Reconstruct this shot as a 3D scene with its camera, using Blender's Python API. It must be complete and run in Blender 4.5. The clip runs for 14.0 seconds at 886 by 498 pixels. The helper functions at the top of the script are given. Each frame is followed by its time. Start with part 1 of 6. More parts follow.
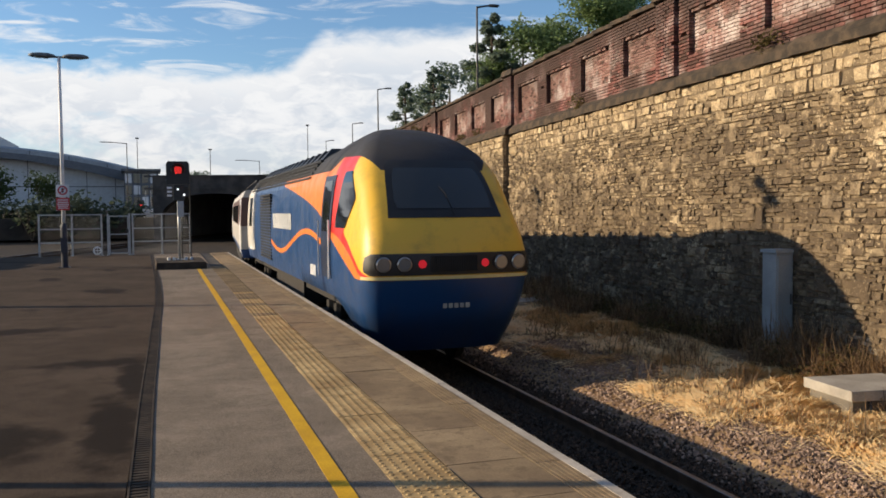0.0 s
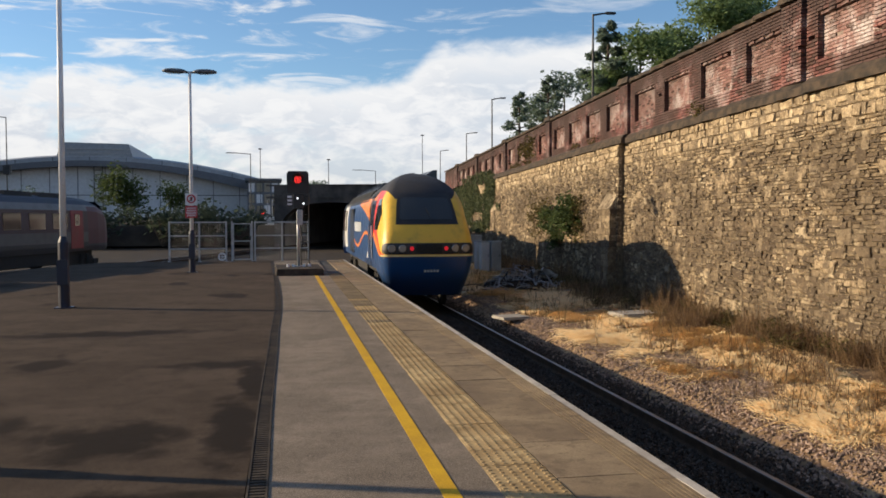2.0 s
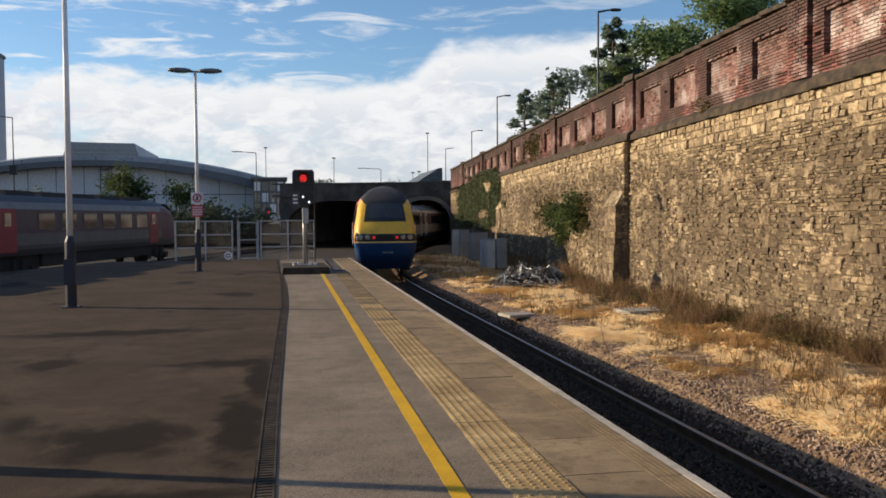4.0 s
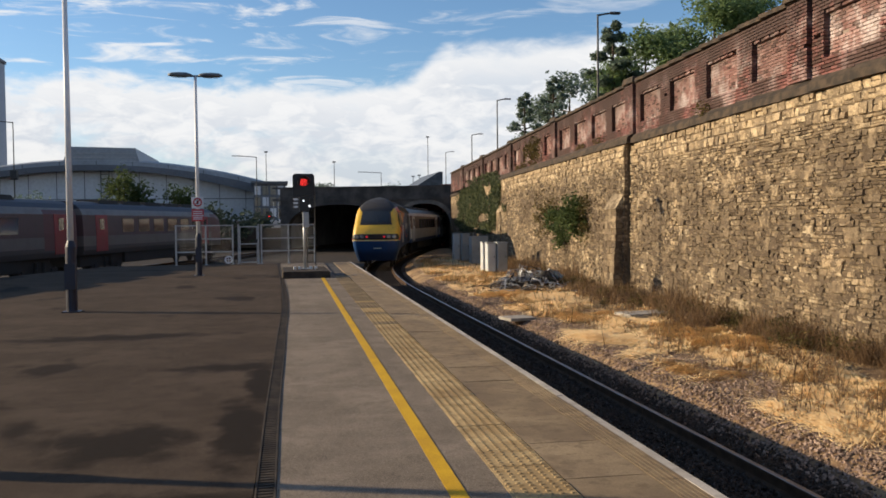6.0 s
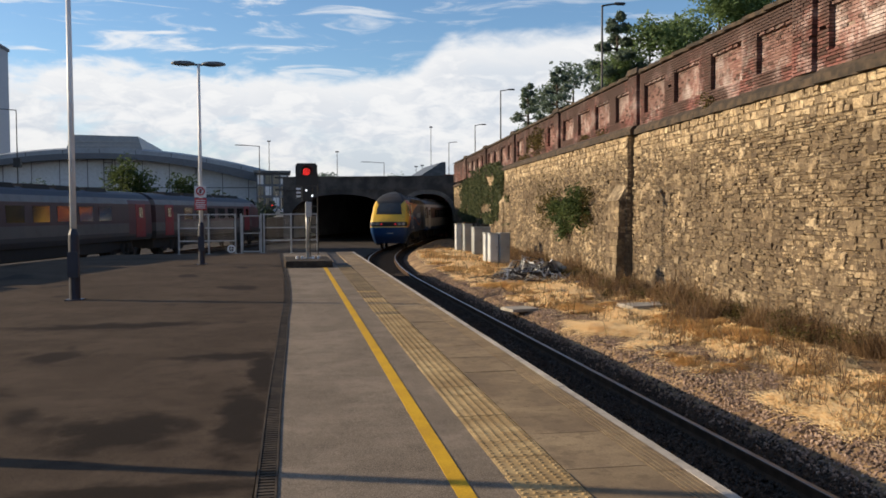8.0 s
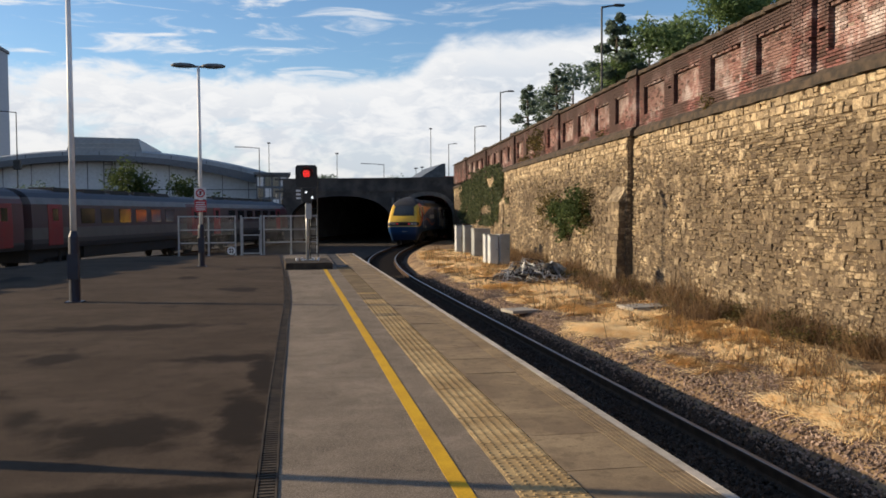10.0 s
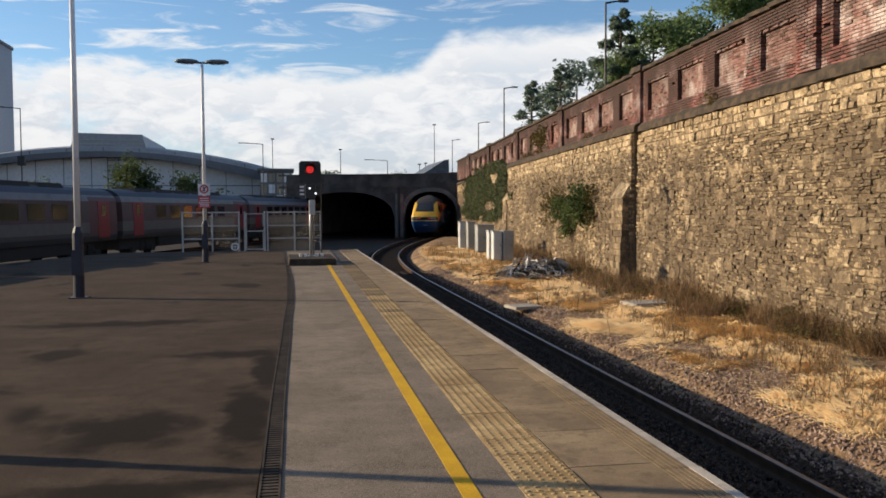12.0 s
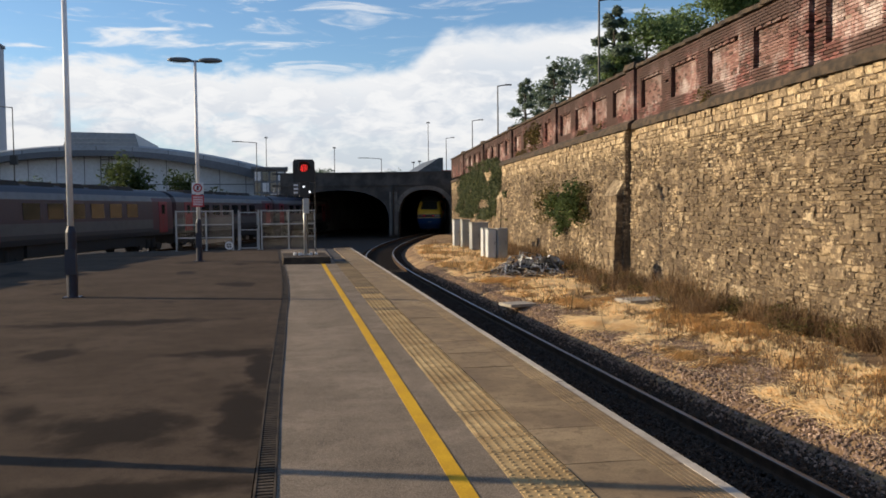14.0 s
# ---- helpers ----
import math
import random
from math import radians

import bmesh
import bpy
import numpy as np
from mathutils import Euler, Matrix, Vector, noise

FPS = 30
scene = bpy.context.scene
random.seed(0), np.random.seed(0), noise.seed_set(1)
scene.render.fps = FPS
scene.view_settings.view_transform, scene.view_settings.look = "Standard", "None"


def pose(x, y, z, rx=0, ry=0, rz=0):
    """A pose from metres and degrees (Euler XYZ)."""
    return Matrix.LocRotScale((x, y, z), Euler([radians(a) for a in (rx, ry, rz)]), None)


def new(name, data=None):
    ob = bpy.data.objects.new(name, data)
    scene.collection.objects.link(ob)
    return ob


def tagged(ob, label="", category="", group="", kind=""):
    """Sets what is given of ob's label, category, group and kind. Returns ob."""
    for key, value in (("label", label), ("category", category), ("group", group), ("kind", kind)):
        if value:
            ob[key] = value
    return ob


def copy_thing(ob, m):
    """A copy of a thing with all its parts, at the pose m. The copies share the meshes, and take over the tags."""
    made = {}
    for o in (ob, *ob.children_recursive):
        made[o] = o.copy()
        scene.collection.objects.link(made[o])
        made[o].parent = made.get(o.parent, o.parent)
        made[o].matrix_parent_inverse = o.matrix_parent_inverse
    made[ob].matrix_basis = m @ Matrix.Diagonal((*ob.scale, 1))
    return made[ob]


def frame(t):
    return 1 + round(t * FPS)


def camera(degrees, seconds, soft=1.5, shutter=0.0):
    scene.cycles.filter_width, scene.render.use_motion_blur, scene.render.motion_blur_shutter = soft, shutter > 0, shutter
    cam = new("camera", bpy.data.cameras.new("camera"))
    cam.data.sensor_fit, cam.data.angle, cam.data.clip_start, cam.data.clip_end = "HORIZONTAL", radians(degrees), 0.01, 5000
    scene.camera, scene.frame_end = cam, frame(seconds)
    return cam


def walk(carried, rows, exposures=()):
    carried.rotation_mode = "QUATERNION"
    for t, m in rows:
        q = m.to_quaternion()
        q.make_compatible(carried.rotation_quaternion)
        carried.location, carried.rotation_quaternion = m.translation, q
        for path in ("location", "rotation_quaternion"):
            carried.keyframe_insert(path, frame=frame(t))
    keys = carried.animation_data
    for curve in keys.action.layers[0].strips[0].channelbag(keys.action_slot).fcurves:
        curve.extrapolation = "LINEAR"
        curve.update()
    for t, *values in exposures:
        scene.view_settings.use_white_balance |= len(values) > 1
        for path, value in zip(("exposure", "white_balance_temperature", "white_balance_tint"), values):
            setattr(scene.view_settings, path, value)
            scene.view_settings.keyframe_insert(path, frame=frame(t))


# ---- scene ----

# camera: a hand-held turn on one spot of the platform
EYE = (0.0, 0.0, 1.68)
cam = camera(54.8, 14.0, soft=1.7)
TURNS = [(0.0, 87.42, 0.55, -19.19), (0.5, 87.94, 0.68, -17.49), (1.0, 88.02, 0.76, -15.55), (1.5, 88.05, 0.50, -13.11),
         (2.0, 88.10, 0.20, -11.64), (2.5, 88.10, 0.23, -11.38), (3.0, 88.03, 0.45, -11.53)]
TURNS += [(5.5, 87.92, 0.39, -10.87), (6.0, 88.20, 0.63, -11.24), (6.5, 88.23, 0.59, -11.33), (7.0, 87.98, 0.41, -11.32),
          (7.5, 87.83, 0.27, -11.40), (8.0, 87.56, 0.28, -11.06)]
TURNS += [(10.5, 87.68, 0.38, -11.05), (11.0, 87.58, 0.31, -10.89), (11.5, 87.51, 0.35, -10.82), (12.0, 87.41, 0.33, -10.83),
          (12.5, 87.34, 0.36, -10.94), (13.0, 87.33, 0.39, -11.04), (13.5, 87.36, 0.46, -11.09), (14.0, 87.27, 0.54, -11.22)]
walk(cam, [(t, pose(*EYE, rx, ry, rz)) for t, rx, ry, rz in TURNS])

# ---------------------------------------------------------------- light
SUN_ELEVATION = radians(16.8)
SUN_TO = Vector((0.938 * math.cos(SUN_ELEVATION), -0.347 * math.cos(SUN_ELEVATION), -math.sin(SUN_ELEVATION)))
sun_data = bpy.data.lights.new("sun", "SUN")
sun_data.energy, sun_data.angle, sun_data.color = 5.0, radians(0.55), (1.0, 0.80, 0.55)
sun = new("sun", sun_data)
sun.matrix_world = Matrix.Translation((-60, 25, 40)) @ SUN_TO.to_track_quat("-Z", "Y").to_matrix().to_4x4()
scene.view_settings.exposure = 0.42


class Nodes:
    """Short forms for building node trees."""

    def __init__(self, tree):
        self.tree, self.n, self.l = tree, tree.nodes, tree.links
        self.n.clear()

    def add(self, kind):
        return self.n.new(kind)

    def put(self, socket, value):
        if isinstance(value, bpy.types.NodeSocket):
            self.l.new(value, socket)
        elif value is not None:
            if isinstance(value, tuple) and len(value) == 3 and socket.type == "RGBA":
                value = (*value, 1.0)
            socket.default_value = value

    def math(self, op, a, b=None, c=None, clamp=False):
        node = self.add("ShaderNodeMath")
        node.operation, node.use_clamp = op, clamp
        for s, v in zip(node.inputs, (a, b, c)):
            self.put(s, v)
        return node.outputs[0]

    def mix(self, fac, a, b, blend="MIX"):
        node = self.add("ShaderNodeMix")
        node.data_type, node.blend_type = "RGBA", blend
        self.put(node.inputs[0], fac), self.put(node.inputs[6], a), self.put(node.inputs[7], b)
        return node.outputs[2]

    def noise(self, vec, scale, detail=4.0, rough=0.55, distort=0.0):
        node = self.add("ShaderNodeTexNoise")
        self.put(node.inputs["Vector"], vec), self.put(node.inputs["Scale"], scale), self.put(node.inputs["Detail"], detail)
        self.put(node.inputs["Roughness"], rough), self.put(node.inputs["Distortion"], distort)
        return node.outputs[0]

    def ramp(self, fac, lo, hi, a=0.0, b=1.0):
        node = self.add("ShaderNodeMapRange")
        node.interpolation_type = "SMOOTHSTEP"
        for s, v in zip(node.inputs, (fac, lo, hi, a, b)):
            self.put(s, v)
        return node.outputs[0]

    def scaled(self, vec, s):
        node = self.add("ShaderNodeVectorMath")
        node.operation = "MULTIPLY"
        self.put(node.inputs[0], vec)
        node.inputs[1].default_value = s
        return node.outputs[0]

    def coords(self):
        return self.add("ShaderNodeTexCoord").outputs["Object"]

    def split(self, vec):
        node = self.add("ShaderNodeSeparateXYZ")
        self.put(node.inputs[0], vec)
        return node.outputs


def build_world():
    world = bpy.data.worlds.new("sky")
    scene.world = world
    world.use_nodes = True
    k = Nodes(world.node_tree)
    sky = k.add("ShaderNodeTexSky")
    sky.sky_type, sky.sun_disc, sky.sun_elevation, sky.sun_rotation = "NISHITA", False, SUN_ELEVATION, math.atan2(-0.938, 0.347)
    sky.air_density, sky.dust_density, sky.ozone_density = 1.0, 0.3, 4.0
    way = k.add("ShaderNodeTexCoord").outputs["Generated"]
    x, y, z = k.split(way)
    az = k.math("MULTIPLY", k.math("ARCTAN2", x, y), 57.2958)
    el = k.math("MULTIPLY", k.math("ARCSINE", z), 57.2958)
    # cloud lumps, flattened towards the horizon
    flat = k.add("ShaderNodeCombineXYZ")
    k.put(flat.inputs[0], k.math("MULTIPLY", az, 0.1)), k.put(flat.inputs[1], k.math("MULTIPLY", el, 0.24))
    puff = k.noise(flat.outputs[0], 1.6, 9.0, 0.56, 0.25)
    fine = k.noise(flat.outputs[0], 4.5, 8.0, 0.6, 0.6)
    wisps = k.noise(k.scaled(flat.outputs[0], (0.7, 1.7, 1.0)), 2.2, 8.0, 0.6, 0.8)
    # the bank of cloud: its crest rises from the arena towards the trees
    crest = k.math("ADD", 9.3, k.ramp(az, 8.2, 12.0, 0.0, 2.5))
    ragged = k.math("MULTIPLY", k.math("SUBTRACT", puff, 0.5), k.ramp(az, -6.0, 8.0, 5.5, 2.2))
    ragged = k.math("ADD", ragged, k.math("MULTIPLY", k.math("SUBTRACT", fine, 0.5), 1.1))
    inside = k.ramp(k.math("SUBTRACT", k.math("ADD", crest, ragged), el), -0.15, 1.1)
    holes = k.ramp(k.math("SUBTRACT", puff, k.ramp(el, 2.0, 9.0, 0.10, 0.0)), 0.30, 0.46, k.ramp(az, -4.0, 6.0, 0.5, 0.88), 1.0)
    bank = k.math("MULTIPLY", inside, holes)
    high = k.math("MULTIPLY", k.ramp(wisps, 0.50, 0.68), 0.85)
    high = k.math("MULTIPLY", high, k.ramp(k.math("ABSOLUTE", k.math("SUBTRACT", az, -9.0)), 4.0, 26.0, 1.0, 0.45))
    cover = k.math("MAXIMUM", bank, high, clamp=True)
    shade = k.ramp(k.math("ADD", k.math("MULTIPLY", fine, 0.7), k.math("MULTIPLY", puff, 0.5)), 0.42, 0.72)
    low = k.ramp(el, 0.0, 6.5)
    grey = k.mix(low, (0.52, 0.59, 0.70), (0.68, 0.735, 0.82))
    white = k.mix(low, (0.92, 0.91, 0.89), (0.985, 0.99, 1.0))
    cloud = k.mix(k.math("MAXIMUM", shade, k.ramp(k.math("SUBTRACT", k.math("ADD", crest, ragged), el), 0.2, 3.5, 1.0, 0.25)), grey, white)
    cloud_bg, sky_bg = k.add("ShaderNodeBackground"), k.add("ShaderNodeBackground")
    k.put(cloud_bg.inputs[0], cloud), k.put(cloud_bg.inputs[1], 0.69)
    k.put(sky_bg.inputs[0], sky.outputs[0]), k.put(sky_bg.inputs[1], 0.118)
    mixed = k.add("ShaderNodeMixShader")
    k.put(mixed.inputs[0], cover)
    k.l.new(sky_bg.outputs[0], mixed.inputs[1]), k.l.new(cloud_bg.outputs[0], mixed.inputs[2])
    k.l.new(mixed.outputs[0], k.add("ShaderNodeOutputWorld").inputs[0])


build_world()


# ---------------------------------------------------------------- materials
def surface(name, build, rough=0.7, metal=0.0, bump=None, spec=0.5):
    """A node material; build(k) gives the colour, or (colour, height, roughness)."""
    m = bpy.data.materials.new(name)
    m.use_nodes = True
    k = Nodes(m.node_tree)
    bsdf = k.add("ShaderNodeBsdfPrincipled")
    out = build(k) if callable(build) else build
    height = None
    if isinstance(out, list):
        out, height, rough = out[0], out[1], (out[2] if len(out) > 2 else rough)
    k.put(bsdf.inputs["Base Color"], out)
    k.put(bsdf.inputs["Roughness"], rough), k.put(bsdf.inputs["Metallic"], metal), k.put(bsdf.inputs["Specular IOR Level"], spec)
    if height is not None:
        b = k.add("ShaderNodeBump")
        b.inputs["Strength"].default_value, b.inputs["Distance"].default_value = bump or (0.5, 0.01)
        k.put(b.inputs["Height"], height)
        k.l.new(b.outputs[0], bsdf.inputs["Normal"])
    k.l.new(bsdf.outputs[0], k.add("ShaderNodeOutputMaterial").inputs[0])
    return m


def worn(name, a, b, scale=3.0, rough=0.6, metal=0.0, grain=60.0, bump=(0.25, 0.004), spec=0.5, laid=0.0):
    """Two tones by large stains, with a fine grain; laid: how much single pieces differ."""
    def build(k):
        p = k.add("ShaderNodeNewGeometry").outputs["Position"] if laid else k.coords()
        big, small = k.noise(p, scale, 5.0, 0.6), k.noise(p, grain, 3.0)
        c = k.mix(k.ramp(big, 0.35, 0.68), a, b)
        if laid:
            c = k.mix(k.math("MULTIPLY", k.add("ShaderNodeObjectInfo").outputs["Random"], laid), c, tuple(v * 0.6 for v in a))
            c = k.mix(k.ramp(k.noise(p, 6.5, 6.0, 0.7), 0.50, 0.64, 0.0, 0.55), c, tuple(v * 0.6 for v in a))
            c = k.mix(k.ramp(k.noise(p, 0.45, 4.0, 0.6), 0.45, 0.65, 0.0, 0.35), c, tuple(v * 0.65 for v in a))
        c = k.mix(k.ramp(small, 0.3, 0.75, 0.0, 0.35), c, tuple(v * 0.55 for v in a))
        return [c, small, k.ramp(big, 0.3, 0.7, rough * 0.85, min(1.0, rough * 1.15))]
    return surface(name, build, rough, metal, bump, spec)


def glow(name, colour, strength):
    m = bpy.data.materials.new(name)
    m.use_nodes = True
    k = Nodes(m.node_tree)
    e = k.add("ShaderNodeEmission")
    k.put(e.inputs[0], colour), k.put(e.inputs[1], strength)
    k.l.new(e.outputs[0], k.add("ShaderNodeOutputMaterial").inputs[0])
    return m


def piece_random(k):
    """A random number for each piece, joined or single."""
    isl = k.add("ShaderNodeNewGeometry").outputs["Random Per Island"]
    one = k.add("ShaderNodeObjectInfo").outputs["Random"]
    return k.math("FRACT", k.math("ADD", k.math("MULTIPLY", isl, 7.31), k.math("MULTIPLY", one, 5.17)))


def stone_material(name, light, dark, soot):
    def build(k):
        p = k.add("ShaderNodeNewGeometry").outputs["Position"]
        r = piece_random(k)
        x, y, z = k.split(p)
        c = k.mix(k.ramp(r, 0.05, 0.95), dark, light)
        c = k.mix(k.ramp(k.math("FRACT", k.math("MULTIPLY", r, 13.7)), 0.72, 0.80), c, soot)
        c = k.mix(k.ramp(k.math("FRACT", k.math("MULTIPLY", r, 31.1)), 0.90, 0.93), c, tuple(min(0.8, v * 1.25 + 0.05) for v in light))
        blot = k.noise(p, 5.5, 6.0, 0.75)
        c = k.mix(k.ramp(blot, 0.48, 0.58, 0.0, 0.85), c, soot)
        c = k.mix(k.ramp(k.noise(p, 1.7, 4.0, 0.6), 0.52, 0.64, 0.0, 0.55), c, soot)
        fleck = k.noise(p, 15.0, 3.0, 0.7)
        c = k.mix(k.ramp(fleck, 0.57, 0.65, 0.0, 0.9), c, tuple(min(0.8, v * 1.3 + 0.02) for v in light))
        stain = k.noise(p, 0.55, 6.0, 0.65)
        crown = k.ramp(k.math("ADD", z, k.math("MULTIPLY", k.math("SUBTRACT", stain, 0.5), 2.4)), 3.15, 3.95)
        c = k.mix(k.math("MULTIPLY", k.ramp(stain, 0.36, 0.58, 0.12, 0.85), k.math("SUBTRACT", 0.86, k.math("MULTIPLY", crown, 0.82))), c, soot)
        c = k.mix(k.math("MULTIPLY", crown, 0.32), c, light)
        g = k.noise(p, 26.0, 5.0, 0.65)
        c = k.mix(k.ramp(g, 0.35, 0.7, 0.0, 0.5), c, tuple(v * 0.45 for v in dark))
        return [c, k.math("ADD", g, k.math("MULTIPLY", k.noise(p, 9.0, 3.0), 1.2)), 0.92]
    return surface(name, build, 0.92, bump=(0.8, 0.03), spec=0.25)


def brick_material(name, a, b, bloomed, sooted):
    def build(k):
        p = k.add("ShaderNodeNewGeometry").outputs["Position"]
        r = piece_random(k)
        c = k.mix(r, a, b)
        c = k.mix(k.ramp(k.math("FRACT", k.math("MULTIPLY", r, 9.3)), 0.76, 0.86), c, (0.07, 0.038, 0.030))
        bloom = k.noise(p, 1.1, 6.0, 0.7)
        c = k.mix(k.ramp(bloom, 0.46, 0.64, 0.0, bloomed), c, (0.58, 0.49, 0.45))
        c = k.mix(k.ramp(k.noise(p, 0.7, 5.0, 0.65), 0.40, 0.58, 0.0, sooted), c, (0.075, 0.048, 0.040))
        bx, by, bz = k.split(p)
        drip = k.math("ADD", bz, k.math("MULTIPLY", k.math("SUBTRACT", k.noise(k.scaled(p, (1.0, 1.0, 0.35)), 1.6, 4.0), 0.5), 1.3))
        c = k.mix(k.ramp(drip, 5.35, 6.1, 0.0, 0.82), c, (0.06, 0.042, 0.037))
        g = k.noise(p, 45.0, 4.0)
        return [k.mix(k.ramp(g, 0.3, 0.8, 0.0, 0.4), c, (0.10, 0.05, 0.04)), g, 0.9]
    return surface(name, build, 0.9, bump=(0.5, 0.01), spec=0.25)


STAINS = [(-1.2, 6.9, 0.55, 0.62), (-0.30, 7.2, 0.22, 1.3), (-0.5, 10.3, 0.75, 0.32), (-0.15, 9.2, 0.17, 1.5), (-0.9, 5.3, 0.9, 0.22), (-3.4, 8.6, 0.9, 0.4), (-2.4, 13.5, 1.6, 0.35), (-4.5, 11.0, 1.2, 0.4)]


def asphalt_material(name, a, b, damp):
    def build(k):
        p = k.coords()
        grit, big = k.noise(p, 130.0, 2.0), k.noise(p, 0.7, 6.0, 0.62)
        mid = k.noise(p, 3.5, 5.0, 0.6)
        c = k.mix(k.ramp(big, 0.36, 0.66), a, b)
        c = k.mix(k.ramp(mid, 0.4, 0.7, 0.0, 0.55), c, tuple(v * 0.6 for v in a))
        c = k.mix(k.ramp(k.noise(p, 22.0, 5.0, 0.7), 0.5, 0.66, 0.0, 0.5), c, tuple(v * 0.55 for v in a))
        c = k.mix(k.ramp(grit, 0.42, 0.66, 0.0, 0.6), c, tuple(min(1.0, v * 1.7) for v in b))
        spots = k.ramp(k.noise(k.scaled(p, (1.0, 0.55, 1.0)), 0.62, 4.0, 0.5), 0.60, 0.66, 0.0, damp)
        if damp > 0.5:
            px, py, pz = k.split(p)
            wob = k.math("MULTIPLY", k.math("SUBTRACT", k.noise(p, 2.6, 5.0, 0.6), 0.5), 2.2)
            for sx, sy, rx, ry in STAINS:
                dx, dy = k.math("DIVIDE", k.math("SUBTRACT", px, sx), rx), k.math("DIVIDE", k.math("SUBTRACT", py, sy), ry)
                far = k.math("ADD", k.math("SQRT", k.math("ADD", k.math("MULTIPLY", dx, dx), k.math("MULTIPLY", dy, dy))), wob)
                spots = k.math("MAXIMUM", spots, k.ramp(far, 0.55, 1.25, 0.92, 0.0))
        c = k.mix(spots, c, tuple(v * 0.42 for v in a))
        return [c, k.math("ADD", grit, k.math("MULTIPLY", mid, 0.4)), k.math("SUBTRACT", 0.95, k.math("MULTIPLY", spots, 0.15))]
    return surface(name, build, 0.9, bump=(0.45, 0.006), spec=0.04)


def leaf_material(name, a, b, thin=0.5, mottle=0.4):
    def build(k):
        r = k.add("ShaderNodeNewGeometry").outputs["Random Per Island"]
        p = k.add("ShaderNodeNewGeometry").outputs["Position"]
        c = k.mix(r, a, b)
        return k.mix(k.ramp(k.noise(p, 1.3, 3.0), 0.35, 0.7, 0.0, mottle), c, tuple(v * 0.6 for v in a))
    m = surface(name, build, 0.6, spec=0.2)
    if thin:
        # light passes through the leaf
        k = m.node_tree
        bsdf, out = k.nodes["Principled BSDF"], k.nodes["Material Output"]
        through_leaf, both = k.nodes.new("ShaderNodeBsdfTranslucent"), k.nodes.new("ShaderNodeMixShader")
        k.links.new(bsdf.inputs["Base Color"].links[0].from_socket, through_leaf.inputs[0])
        both.inputs[0].default_value = thin
        k.links.new(bsdf.outputs[0], both.inputs[1]), k.links.new(through_leaf.outputs[0], both.inputs[2])
        k.links.new(both.outputs[0], out.inputs[0])
    return m


STONE = stone_material("rubble_stone", (0.62, 0.475, 0.288), (0.215, 0.155, 0.092), (0.10, 0.074, 0.050))
LEDGE = worn("ledge_stone", (0.040, 0.033, 0.026), (0.115, 0.085, 0.060), 3.5, 0.92, bump=(0.6, 0.02), spec=0.2)
MORTAR = worn("lime_mortar", (0.11, 0.084, 0.056), (0.21, 0.158, 0.10), 2.0, 0.95, spec=0.2)
BRICK = brick_material("brick", (0.13, 0.054, 0.046), (0.27, 0.116, 0.098), 0.55, 0.95)
BRICK_PALE = brick_material("panel_brick", (0.21, 0.100, 0.084), (0.40, 0.240, 0.205), 1.0, 0.4)
BRICK_MORTAR = worn("brick_mortar", (0.20, 0.15, 0.12), (0.34, 0.26, 0.21), 2.0, 0.95, spec=0.2)
SOOT_BRICK = worn("sooty_masonry", (0.055, 0.052, 0.050), (0.12, 0.108, 0.098), 0.8, 0.95, spec=0.15)
PALE_ARCH = worn("arch_ring_stone", (0.14, 0.13, 0.12), (0.24, 0.22, 0.195), 1.5, 0.9, spec=0.2)
TARMAC_OLD = asphalt_material("tarmac_old", (0.056, 0.0415, 0.0300), (0.088, 0.066, 0.0485), 0.85)
TARMAC = asphalt_material("tarmac", (0.150, 0.122, 0.092), (0.25, 0.203, 0.154), 0.25)
TACTILE = worn("buff_concrete", (0.40, 0.27, 0.125), (0.62, 0.45, 0.225), 1.6, 0.9, grain=90.0, spec=0.12, laid=0.25)
TACTILE_WORN = worn("trodden_buff_concrete", (0.20, 0.145, 0.085), (0.38, 0.285, 0.165), 2.2, 0.9, grain=70.0, spec=0.12, laid=0.4)
FLAG = worn("grey_concrete", (0.23, 0.166, 0.102), (0.42, 0.315, 0.190), 1.8, 0.9, grain=55.0, spec=0.12, laid=0.22)
PLINTH = worn("grimy_plinth", (0.045, 0.036, 0.028), (0.10, 0.08, 0.06), 3.0, 0.95, spec=0.1)
CONCRETE = worn("pale_concrete", (0.28, 0.255, 0.215), (0.42, 0.385, 0.33), 2.0, 0.9)
YELLOW = worn("yellow_line_paint", (0.58, 0.33, 0.02), (0.72, 0.43, 0.03), 2.0, 0.8, grain=80.0, spec=0.15)
WHITE = worn("white_edge_paint", (0.46, 0.41, 0.34), (0.64, 0.58, 0.50), 2.5, 0.8, grain=70.0, spec=0.15, laid=0.2)
DRAIN = worn("drain_iron", (0.048, 0.038, 0.029), (0.10, 0.08, 0.062), 3.0, 0.85, 0.0, spec=0.1)
EARTH = worn("oily_earth", (0.030, 0.023, 0.017), (0.062, 0.047, 0.034), 0.6, 0.95, grain=30.0, bump=(0.6, 0.03), spec=0.2)
RAIL_TOP = worn("polished_rail", (0.22, 0.20, 0.185), (0.34, 0.315, 0.29), 3.0, 0.42, 1.0)
RAIL_RUST = worn("rusty_rail", (0.055, 0.034, 0.021), (0.10, 0.062, 0.038), 4.0, 0.9, spec=0.1)
SLEEPER = worn("grimy_sleeper", (0.028, 0.021, 0.016), (0.055, 0.042, 0.032), 2.0, 0.95, spec=0.1)
